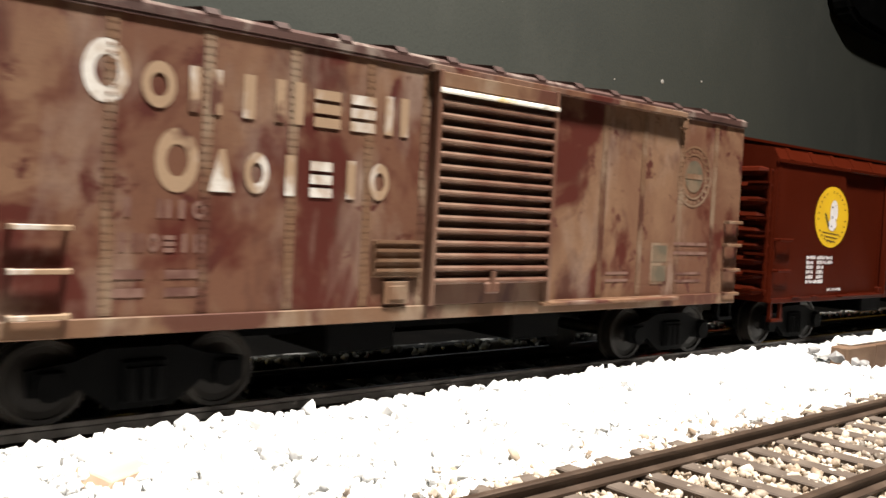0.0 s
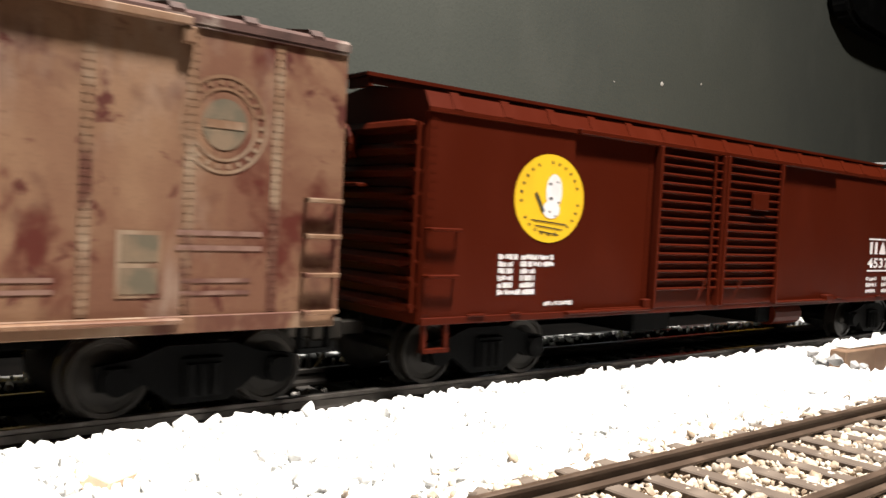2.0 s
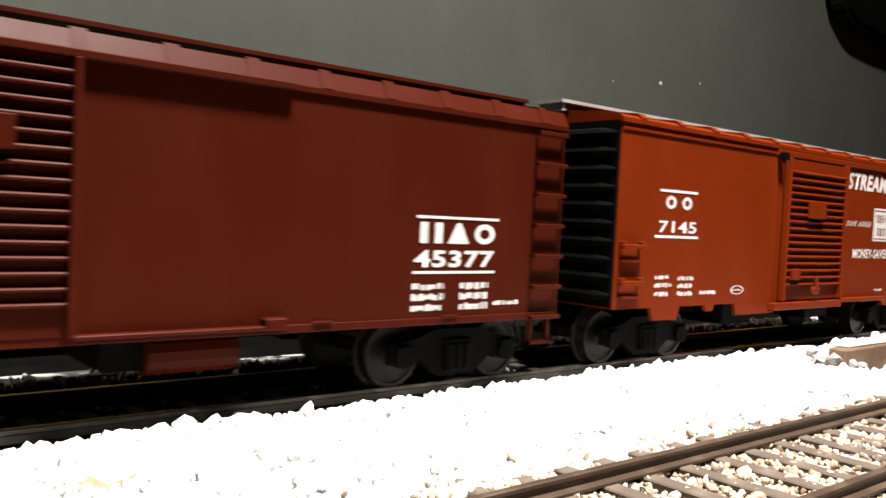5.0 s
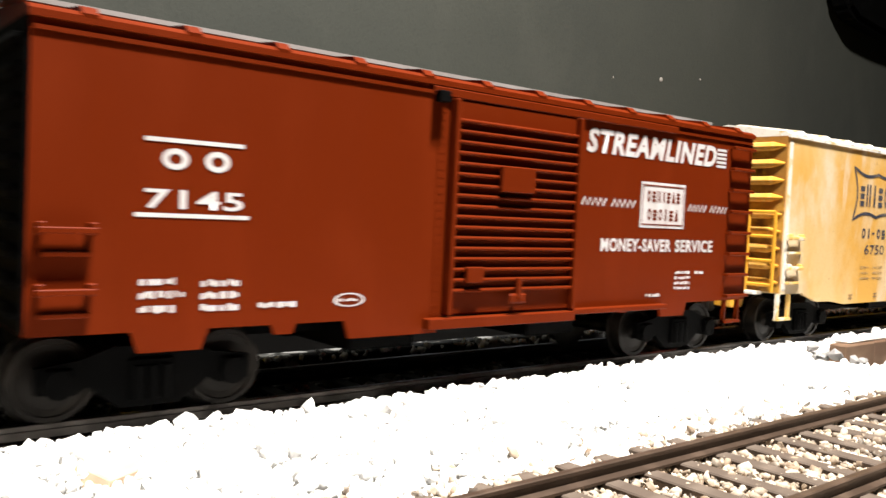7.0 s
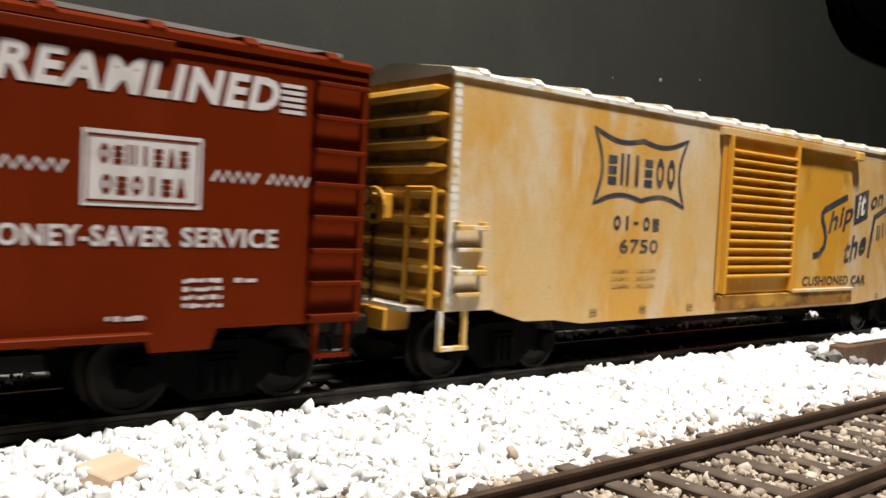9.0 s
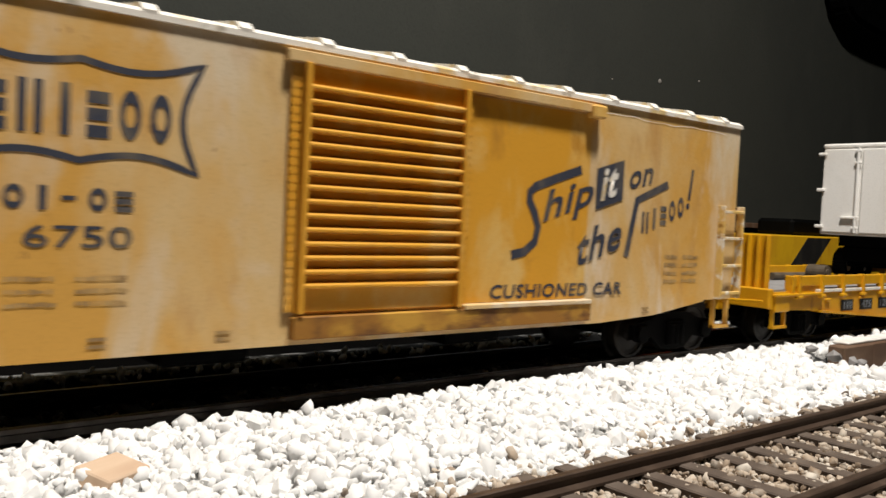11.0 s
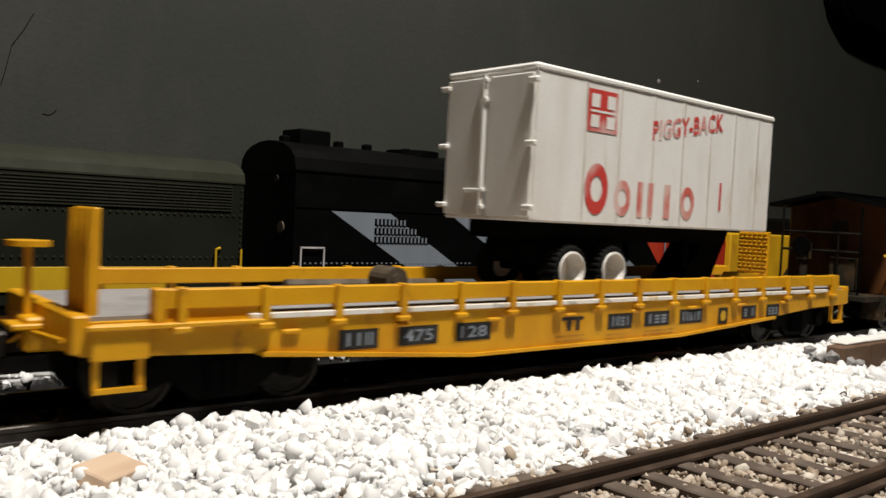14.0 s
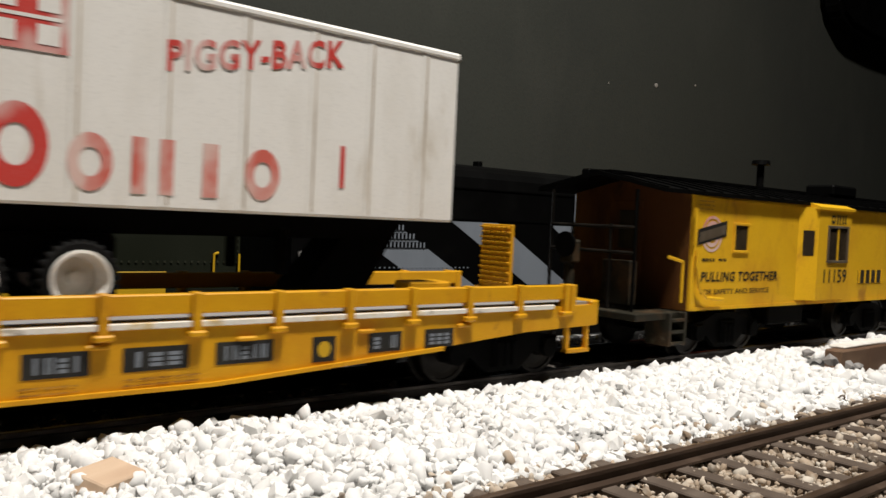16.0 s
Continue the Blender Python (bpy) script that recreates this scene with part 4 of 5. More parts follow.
blocks("sdisoo", 35.4, 56.2, 33.0, 38.6, M_FRLET, fr, gap=0.3)
blocks("oi os", 37.8, 52.0, 24.9, 27.5, M_FRLET, fr, gap=0.3)
bars([(43.9, 45.4, 26.0, 26.5)], M_FRLET, fr, name="dash")
lettering("6750", 40.2, 20.8, 2.5, 11.4, M_FRLET, fr, bold=0.01, name="car_number")
bars(column(38.6, 43.6, 14.4, 18.6, 3, 0.4) + column(45.6, 51.2, 14.4, 18.6, 3, 0.4), M_FRFAINT, fr, name="faded_bar")
P = SIDE - 0.07
ribbon([(111.4, 20.4), (114.2, 20.9), (116.6, 22.6), (117.2, 25.0), (116.2, 27.4), (115.0, 29.2), (115.0, 30.6), (116.2, 31.6), (121.0, 33.2), (127.2, 35.1)], 1.5, M_FRLET, fr, P, name="flourish")
lettering("hip", 118.2, 24.2, 6.6, 12.4, M_FRLET, fr, P, shear=0.2, bold=0.02, lean=0.3, name="slogan")
bars([(131.3, 138.6, 28.4, 35.6)], M_FRLET, fr, P, "dark_square", lean=0.28)
lettering("it", 132.4, 29.8, 5.6, 4.6, M_FRWHITE, fr, P - 0.08, shear=0.2, bold=0.03, lean=0.3, name="slogan")
lettering("on", 140.4, 32.4, 3.2, 6.8, M_FRLET, fr, SIDE, shear=0.2, bold=0.02, lean=0.2, name="slogan")
lettering("the", 127.0, 18.4, 6.0, 11.8, M_FRLET, fr, P, shear=0.2, bold=0.02, lean=0.28, name="slogan")
ribbon([(140.4, 20.2), (142.9, 30.6), (152.0, 34.0)], 1.5, M_FRLET, fr, name="flourish")
blocks("disoo", 144.2, 157.8, 24.6, 28.6, M_FRLET, fr, lean=0.3, gap=0.3)
ribbon([(159.9, 37.4), (159.0, 31.4)], 0.8, M_FRLET, fr, name="stroke")
disc(158.7, 30.2, 0.6, 0.6, M_FRLET, fr, name="dot", seg=12)
lettering("CUSHIONED CAR", 107.2, 13.4, 2.3, 32.4, M_FRLET, fr, P, shear=0.1, bold=0.025, name="slogan")
bars(column(152.2, 156.4, 15.2, 21.4, 4, 0.5) + column(158.0, 163.0, 15.2, 21.4, 4, 0.5), M_FRFAINT, fr, name="faded_bar")
rng = random.Random(9)
ribbon([(132 + 3.0 * i, 45.4 + 0.2 * math.sin(i * 0.8) + rng.uniform(-0.15, 0.15)) for i in range(14)], 0.12, M_FRWHITE, fr, name="chalk_line")
for z in (24.4, 17.6):
    boxed_grab(fr, 0.8, 7.0, z, M_CHALKY, 3.4)
ladder(fr, 169.8, 176.6, (13.0, 18.6, 24.2, 29.6), M_CHALKY, out=1.6, rails=True)
stirrup(fr, -0.4, 4.4, 5.6, 11.6, M_CHALKY)
stirrup(fr, 170.4, 175.2, 5.6, 11.4, M_FRDOOR)
brake_gear(fr, -1.8, -2.0, 27.2, M_FRDOOR, 2.7)
chain = B()
for z in range(12, 26):
    box(chain, -4.4, -3.9, -2.2 + (z % 2) * 0.3, -1.8 + (z % 2) * 0.3, z, z + 0.9)
part("brake_chain", chain, M_STEEL, fr)
end_rail = B()
for y in (-14.4, -8.0):
    rod(end_rail, (-2.2, y, 12), (-2.2, y, 30), 0.45, 6)
for z in (13.5, 19, 24.5, 30):
    rod(end_rail, (-2.2, -14.4, z), (-2.2, -8.0, z), 0.4, 6)
part("end_ladder", end_rail, M_FRDOOR, fr)
part("end_platform", box(B(), -3.6, 0, -11, 11, 11.2, 12.0, 0.1), M_FRWHITE, fr)
part("cushion_pocket", box(B(), -4.2, 1, -6, 6, 7.6, 11.2, 0.3), M_FRDOOR, fr)
for x in (33, 47, 62, 146):
    bars([(x, x + 2.0, 10.4, 10.8), (x, x + 2.0, 9.6, 10.0)], M_FRFAINT, fr, SIDE - 0.02, "stencil")

# ---- the yellow flatcar ----
tx = moving_car("flatcar", 709.4, "yellow flatcar with raised side rails and grey deck", "flatcar")
L = 183.0
part("deck", box(B(), 0.6, L - 0.6, -14.6, 14.6, 11.6, 12.9), M_GREY, tx)
for s in (-1, 1):
    a, b = sorted((s * 14.6, s * 15.6))
    part("side_sill", prism_y(B(), a, b, ((0, 12.4), (0, 8.6), (22, 7.6), (58, 4.9), (112, 4.9), (148, 7.0), (166, 8.4), (L, 8.8), (L, 12.4))), M_TTX, tx)
    part("bottom_flange", prism_y(B(), min(s * 13.6, s * 16.2), max(s * 13.6, s * 16.2), ((22, 7.8), (22, 7.2), (58, 4.6), (112, 4.6), (148, 6.6), (148, 7.2), (112, 5.1), (58, 5.1))), M_TTX, tx)
    top_rail = part("top_rail", box(B(), 8.0, 177.4, min(s * 14.4, s * 15.9), max(s * 14.4, s * 15.9), 13.6, 16.0, 0.15), M_TTX, tx)
    part("deck_edge", box(B(), 20, 172, min(s * 14.6, s * 16.1), max(s * 14.6, s * 16.1), 12.0, 12.75, 0.1), M_FRWHITE, tx)
    x = 11.2
    while x < 178:
        part("stake_pocket", box(box(B(), x - 0.55, x + 0.55, min(s * 14.8, s * 16.5), max(s * 14.8, s * 16.5), 11.0, 16.2, 0.12), x - 1.1, x + 1.1, min(s * 14.6, s * 16.8), max(s * 14.6, s * 16.8), 10.8, 11.6, 0.2), M_TTX, top_rail)
        x += 10.9
    for x in (8.6, 176.6):
        part("rail_end", box(B(), x - 0.7, x + 0.7, min(s * 14.2, s * 16.2), max(s * 14.2, s * 16.2), 11.4, 16.1, 0.15), M_TTX, top_rail)
for x in (0, L):
    part("end_beam", box(B(), x - 1.0, x + 1.0, -15.6, 15.6, 8.8, 13.2, 0.25), M_TTX, tx)
    part("striker", box(B(), x - 3.0, x + 3.0, -4, 4, 7.4, 11.6, 0.3), M_TTX, tx)
for x in (26, 44, 62, 80, 98, 116, 134, 152):
    part("tie_loop", box(B(), x - 1.3, x + 1.3, -16.2, -15.5, 9.9, 10.5, 0.2), M_TTX, tx)
part("centre_sill", box(B(), 4, L - 4, -4, 4, 5.6, 11.6), M_BLACK, tx)
plates = ((90.2, 97.2), (33.4, 40.0), (43.6, 50.8), (54.4, 61.6), (100.8, 108.6), (112.0, 119.8), (134.6, 140.4), (144.6, 150.2))
for n, (x0, x1) in enumerate(plates):
    p = bars([(x0, x1, 7.1, 9.9)], M_INK, tx, -15.6, "number_board")
    if n in (2, 3):
        lettering("475" if n == 2 else "128", x0 + 0.9, 7.6, 1.8, x1 - x0 - 1.8, M_STRIPE, tx, -15.66, bold=0.02, name="car_number")
    else:
        blocks(("idsi", "iid", "", "", "iss", "idsid", "s d", "sss")[n], x0 + 0.7, x1 - 0.7, 7.6, 9.4, M_STRIPE, tx, -15.66, gap=0.3)
bars([(78.0, 83.6, 9.2, 9.8), (79.4, 80.4, 7.4, 9.2), (81.6, 82.6, 7.4, 9.2)], M_INK, tx, -15.6, "print_block")
bars([(125.6, 129.2, 6.4, 9.8)], M_INK, tx, -15.6, "number_board")
disc(127.4, 8.1, 1.0, 1.1, M_LEMON, tx, -15.66, name="dot", seg=16)
bars(column(76.6, 84.4, 5.6, 7.2, 2, 0.35) + column(90, 96, 5.3, 6.7, 2, 0.35) + column(101, 110, 5.4, 6.8, 2, 0.35), M_FRRUSTSHADE, tx, -15.6, "small_print")
for xc in (18.5, 164):
    truck(tx, xc)
for x, s in ((0, -1), (L, 1)):
    coupler(tx, x, s)
stirrup(tx, 1.8, 6.8, 4.2, 9.4, M_TTX)
part("corner_plate", box(B(), 1.0, 7.6, -16.1, -15.5, 8.0, 12.2, 0.2), M_TTX, tx)
part("sill_flange", box(B(), 0.4, 22, -16.6, -15.5, 11.5, 12.1, 0.15), M_TTX, tx)
part("rail_panel", box(B(), 8.2, 21.6, -15.5, -14.7, 12.2, 14.0, 0.1), M_TTX, tx)
part("brake_step", box(B(), -4.6, -0.8, -4.5, 4.5, 10.2, 10.9, 0.15), M_TTX, tx)
part("uncoupling_lever", rod(rod(B(), (-1.6, -14.5, 10.4), (-2.2, -2, 9.8), 0.3, 6), (-2.2, -2, 9.8), (-4.2, -1, 8.4), 0.3, 6), M_TTX, tx)
stirrup(tx, L - 6.6, L - 1.6, 4.2, 9.4, M_TTX)
bridge = part("bridge_plate", box(B(), 1.6, 2.4, -13.6, -5.8, 12.6, 25.2, 0.15), M_TTX, tx)
for y in (-13.2, -10.9, -8.6, -6.2):
    part("flute", rod(B(), (1.5, y, 12.8), (1.5, y, 25.0), 0.62, 8), M_TTX, bridge)
bw = part("brake_wheel", rod(B(), (-2.0, 0, 20.0), (-2.0, 0, 20.7), 2.6, 22), M_TTX, tx)
part("brake_post", rod(B(), (-2.0, 0, 9.5), (-2.0, 0, 20.2), 0.5, 8), M_TTX, bw)
hitch = part("folded_hitch", prism_y(B(), -3.4, 3.4, ((46, 12.9), (46.5, 13.8), (52, 14.4), (60, 14.2), (67, 13.3), (68, 12.9))), M_BROWN, tx)
part("hitch_head", rod(rod(B(), (52.5, -2.6, 15.2), (52.5, 2.6, 15.2), 2.2, 18), (52.5, -3.0, 15.2), (52.5, 3.0, 15.2), 1.2, 12), M_BROWN, hitch)
for y in (-4.6, 4.6):
    part("hitch_strut", rod(B(), (36, y, 14.0), (66, y, 13.8), 1.0, 10), M_BROWN, hitch)
part("wheel_chock", box(box(B(), 149, 157.4, -6.0, -1.4, 13.6, 16.0, 0.3), 148, 158.4, -6.4, -1.0, 12.8, 13.8, 0.1), M_TTX, tx)
ramp_plate = part("tread_plate", box(B(), 182.4, 183.2, 5.8, 14.6, 12.8, 25.8, 0.15), M_TTX, tx)
for i in range(12):
    for k in range(6):
        y, z = 6.5 + 1.42 * k + (i % 2) * 0.4, 14.2 + 1.0 * i
        part("tread_bar", box(B(), 181.9, 182.5, y - 0.5, y + 0.5, z - 0.22, z + 0.22, 0.1), M_TTX, ramp_plate)

# ---- the trailer riding on it ----
tv = moving_car("semi_trailer", 781.8, "white semi-trailer with worn red lettering on the flatcar", "trailer", TRACK_Y - 1.0, 2.1)
W = 11.0
part("box_body", box(B(), 0, 81.8, -W, W, 25.8, 52.0, 0.35), M_TRAILER, tv)
part("roof_cap", box(B(), -0.3, 82.1, -W - 0.25, W + 0.25, 51.4, 52.7, 0.4), M_TRAILER, tv)
for x in (0.6, 12.8, 23.0, 33.8, 44.2, 54.6, 64.4, 74.6):
    part("side_strip", box(B(), x - 0.35, x + 0.35, -W - 0.07, -W + 0.1, 26.2, 51.5), M_TRAILER, tv)
    bars([(x + 0.36, x + 0.7, 26.4, 51.2)], M_GRIME if x > 1 else M_TRAILER, tv, -W + 0.02, "grime_line")
for y in (-5.6, 5.6):
    d = part("rear_door", box(B(), -0.55, 0.1, y - 5.1, y + 5.1, 26.6, 51.0, 0.15), M_TRAILER, tv)
    for z in (28.2, 39.0, 49.6):
        part("hinge", box(B(), -1.3, -0.4, (y + (5.4 if y > 0 else -5.4)) - 1.2, (y + (5.4 if y > 0 else -5.4)) + 1.2, z - 0.5, z + 0.5, 0.25), M_TRAILER, d)
part("lock_rod", rod(B(), (-0.9, 0.6, 26.6), (-0.9, 0.6, 51.4), 0.45, 8), M_TRAILER, tv)
for z in (28.0, 31.0, 47.0, 50.4):
    part("rod_bracket", box(B(), -1.3, -0.5, -0.3, 1.5, z - 0.4, z + 0.4, 0.15), M_TRAILER, tv)
part("lock_handle", box(B(), -1.4, -0.6, 0.4, 4.6, 30.6, 31.3, 0.15), M_TRAILER, tv)
bars([(13.6, 22.4, 42.6, 50.2)], M_RED, tv, -W - 0.02, "square_emblem")
for x0, x1, z0, z1 in ((14.5, 16.9, 47.0, 49.4), (19.1, 21.5, 47.0, 49.4), (14.3, 21.7, 46.1, 46.5), (14.5, 16.9, 43.4, 45.6), (19.1, 21.5, 43.4, 45.6)):
    bars([(x0, x1, z0, z1)], M_TRAILER, tv, -W - 0.07, "emblem_cut")
lettering("PIGGY-BACK", 33.8, 42.6, 3.9, 25.8, M_RED, tv, -W - 0.02, bold=0.03, lean=0.17, name="slogan")
blocks("o", 13.4, 21.0, 27.6, 37.0, M_RED, tv, -W - 0.02, gap=0.1)
blocks("odio", 21.4, 51.0, 27.6, 34.4, M_REDWORN, tv, -W - 0.02, gap=0.3)
bars([(59.6, 60.4, 30.0, 36.0)], M_RED, tv, -W - 0.02, "worn_stroke")
part("chassis", box(B(), 2, 72, -6, 6, 22.6, 25.8), M_BLACK, tv)
part("bogie", box(B(), 7, 30, -7, 7, 18, 22.6, 0.5), M_BLACK, tv)
for x in (12.5, 24.8):
    axle = part("axle", rod(B(), (x, -7.15, 17.3), (x, 7.15, 17.3), 0.9, 10), M_BLACK, tv)
    for s in (-1, 1):
        bm = B()
        n = 104
        rings = []
        for y, q, tread in ((6.2, 3.4, 0), (6.2, 4.2, 0), (6.5, 4.45, 1), (9.8, 4.45, 1), (10.2, 4.2, 0), (10.2, 3.4, 0)):
            rings.append([bm.verts.new((x + (q + (0.28 if tread and i % 4 < 2 else 0)) * math.cos(6.2832 * i / n), s * y, 17.3 + (q + (0.28 if tread and i % 4 < 2 else 0)) * math.sin(6.2832 * i / n))) for i in range(n)])
        for p, q in zip(rings, rings[1:]):
            for i in range(n):
                bm.faces.new((p[i], p[(i + 1) % n], q[(i + 1) % n], q[i]))
        bmesh.ops.recalc_face_normals(bm, faces=bm.faces)
        part("tyre", bm, M_RUBBER, axle)
        bm = B()
        for r0, r1, y0, y1 in ((3.5, 3.5, 10.1, 10.5), (3.5, 3.15, 10.5, 10.55), (3.15, 2.75, 10.55, 9.6), (2.75, 2.5, 9.6, 7.2)):
            seg = 28
            p = [bm.verts.new((x + r0 * math.cos(6.2832 * i / seg), s * y0, 17.3 + r0 * math.sin(6.2832 * i / seg))) for i in range(seg)]
            q = [bm.verts.new((x + r1 * math.cos(6.2832 * i / seg), s * y1, 17.3 + r1 * math.sin(6.2832 * i / seg))) for i in range(seg)]
            for i in range(seg):
                bm.faces.new((p[i], p[(i + 1) % seg], q[(i + 1) % seg], q[i]))
        rod(bm, (x, s * 7.1, 17.3), (x, s * 7.3, 17.3), 2.55, 24)
        rod(bm, (x, s * 7.2, 17.3), (x, s * 8.3, 17.3), 0.8, 12)
        part("rim", bm, M_TRAILER, axle, "white plastic rim")
for y in (-7.5, 7.5):
    part("landing_leg", box(B(), 52, 53.4, y - 0.7, y + 0.7, 17.5, 24, 0.2), M_BLACK, tv)
part("hitch_stand", prism_y(B(), -4, 4, ((68, 25.8), (77, 25.8), (69, 12.95), (57, 12.95))), M_BLACK, tv)

# ---- the yellow caboose ----
cb = moving_car("caboose", 905.5, "yellow bay-window caboose with dark roof and end platform", "caboose")
prof = [(SIDE, 10.2), (-SIDE, 10.2), (-SIDE, 33.6), (0, 37.0), (SIDE, 33.6)]
part("body", prism_x(B(), 15.6, 125, prof), M_CNW, cb)
part("end_wall", prism_x(B(), 15.2, 15.7, [(y * 0.97, z) for y, z in prof]), M_CABEND, cb)
part("roof", prism_x(B(), 4.4, 140, ((-16.6, 33.4), (-16.6, 34.2), (0, 37.7), (16.6, 34.2), (16.6, 33.4), (0, 36.9))), M_LOCO, cb)
part("roof_walk", box(B(), 5, 138, -3, 3, 37.4, 37.9), M_LOCO, cb)
part("corner_post", box(B(), 15.4, 17.0, SIDE - 0.3, SIDE + 1.4, 10.2, 34.0, 0.2), M_CNW, cb)
part("door", box(B(), 14.8, 15.3, -3.6, 3.6, 12, 32, 0.1), M_CABEND, cb)
part("door_window", box(B(), 14.6, 15.0, -2.2, 2.2, 22, 30, 0.1), M_GLASS, cb)
part("platform", box(B(), 0, 15.4, SIDE + 1.0, -SIDE - 1.0, 8.6, 10.0, 0.15), M_STEP, cb)
rail_end = part("end_railing", rod(B(), (3.2, -11, 10), (3.2, -11, 33.8), 0.35, 8), M_BLACK, cb)
for y in (-5, 5, 11):
    part("railing_post", rod(B(), (3.2, y, 10), (3.2, y, 33.8 if y > 6 else 27), 0.35, 8), M_STEEL, rail_end)
for z in (21.4, 26.4):
    part("railing_bar", rod(B(), (3.2, -11, z), (3.2, 11, z), 0.35, 8), M_STEEL, rail_end)
part("tool_box", box(B(), 4.0, 6.4, -9.5, -2.5, 11, 19.8, 0.2), M_STEP, cb)
part("brake_stand", box(rod(B(), (0.4, 3.0, 9), (0.4, 3.0, 22), 1.1, 10), -1.2, 2.0, 1.4, 4.6, 18.6, 23.4, 0.4), M_STEP, cb)
bw = part("brake_wheel", rod(B(), (-1.4, 3.0, 22.4), (-0.8, 3.0, 22.4), 2.6, 20), M_BLACK, cb)
steps = part("steps", box(B(), 9.6, 10.4, SIDE, SIDE + 6, 3.4, 10.0, 0.15), M_STEP, cb)
part("stringer", box(B(), 14.6, 15.4, SIDE, SIDE + 6, 3.4, 10.0, 0.15), M_STEP, steps)
for z in (3.6, 5.9, 8.2):
    part("tread", box(B(), 10.4, 14.6, SIDE, SIDE + 5.6, z, z + 0.6, 0.1), M_STEP, steps)
curve = B()
pts = [(16.4, 22.4), (16.2, 19.0), (17.4, 15.0), (20.4, 12.8), (26.2, 12.4)]
for a, b in zip(pts, pts[1:]):
    rod(curve, (a[0], SIDE - 0.9, a[1]), (b[0], SIDE - 0.9, b[1]), 0.32, 6)
part("hand_rail", curve, M_CNW, cb)
part("hand_rail", rod(rod(B(), (13.4, SIDE + 0.4, 12), (13.4, SIDE + 0.4, 20), 0.35, 6), (13.4, SIDE + 0.4, 20), (8.6, SIDE + 0.4, 21), 0.35, 6), M_CNW, cb)
part("grab_iron", rod(B(), (15.2, SIDE - 0.8, 24.2), (15.2, SIDE - 0.8, 30.4), 0.32, 6), M_CNW, cb)
part("eave_strip", box(B(), 15.6, 125, SIDE - 0.15, SIDE, 32.6, 33.2), M_CNW, cb)
for x in np.arange(5.2, 139, 6.1):
    part("roof_rib", prism_x(B(), x - 0.25, x + 0.25, ((-16.7, 34.1), (-16.7, 34.5), (0, 38.0), (16.7, 34.5), (16.7, 34.1), (0, 37.5))), M_LOCO, cb)
part("bottom_strip", box(B(), 15.6, 125, SIDE - 0.2, SIDE, 10.2, 10.9), M_CNW, cb)


def cab_window(x0, x1, z0, z1, y):
    w = part("window", box(B(), x0, x1, y - 0.04, y + 0.3, z0, z1), M_GLASS, cb)
    for a, b, c, d in ((x0 - 0.6, x1 + 0.6, z1, z1 + 0.6), (x0 - 0.6, x1 + 0.6, z0 - 0.6, z0), (x0 - 0.6, x0, z0, z1), (x1, x1 + 0.6, z0, z1)):
        part("frame", box(B(), a, b, y - 0.35, y + 0.1, c, d, 0.1), M_BROWN if z0 < 22 else M_CNW, w)


cab_window(30.8, 35.8, 22.6, 27.8, SIDE)
plan = ((57.4, SIDE + 0.2), (61.4, SIDE - 3.0), (77.6, SIDE - 3.0), (81.6, SIDE + 0.2))
bm = B()
lower = [bm.verts.new((x, y, 11.4)) for x, y in plan]
upper = [bm.verts.new((x, y, 33.0)) for x, y in plan]
for n in range(4):
    bm.faces.new((lower[n], lower[(n + 1) % 4], upper[(n + 1) % 4], upper[n]))
bm.faces.new(lower)
bm.faces.new(upper)
bmesh.ops.recalc_face_normals(bm, faces=bm.faces)
bay = part("bay", bm, M_CNW, cb)
part("bay_hood", prism_x(B(), 60.6, 78.4, ((SIDE, 34.4), (SIDE - 3.5, 33.2), (SIDE - 3.5, 32.6), (SIDE, 32.8))), M_CNW, bay)
cab_window(66.4, 75.6, 20.8, 28.4, SIDE - 3.0)
part("window_bar", box(B(), 70.7, 71.3, SIDE - 3.2, SIDE - 2.9, 20.8, 28.4), M_CNW, cb)
bm = B()
bm.faces.new([bm.verts.new((57.4 + 4.0 * q - 0.06, SIDE + 0.2 - 3.2 * q - 0.06, z)) for q, z in ((0.3, 21.8), (0.82, 21.8), (0.82, 27.6), (0.3, 27.6))])
part("side_window", bm, M_GLASS, bay)
blocks("odd", 66.8, 75.0, 29.4, 31.6, M_INK, cb, SIDE - 3.0, gap=0.3)
lettering("11159", 64.8, 15.4, 3.3, 11.6, M_INK, cb, SIDE - 3.0, bold=0.01, name="car_number")
disc(22.4, 25.8, 3.7, 3.7, M_REDWORN, cb, name="round_emblem", inner=0.84)
disc(22.4, 25.8, 2.7, 2.7, M_REDWORN, cb, name="round_emblem", inner=0.7)
bars([(17.2, 27.6, 23.4, 26.6)], M_INK, cb, SIDE - 0.05, "emblem_band", lean=0.2)
bars([(17.8, 27.0, 24.0, 26.0)], M_BROWN, cb, SIDE - 0.1, "emblem_band", lean=0.2)
lettering("PULLING TOGETHER", 19.0, 16.0, 2.1, 30.2, M_INK, cb, shear=0.15, bold=0.03, name="slogan")
bars([(19.2, 23.8, 20.2, 20.8), (25.2, 28.4, 20.2, 20.8)], M_INK, cb, name="small_print")
lettering("FOR SAFETY AND SERVICE", 19.2, 13.4, 1.1, 26.6, M_INK, cb, bold=0.01, name="slogan")
bars(column(17.2, 22.6, 30.6, 33.0, 3, 0.45), M_FRRUSTSHADE, cb, name="small_print")
vent = part("vent", box(B(), 89.6, 103.4, SIDE - 0.12, SIDE, 14.8, 18.2), M_INK, cb)
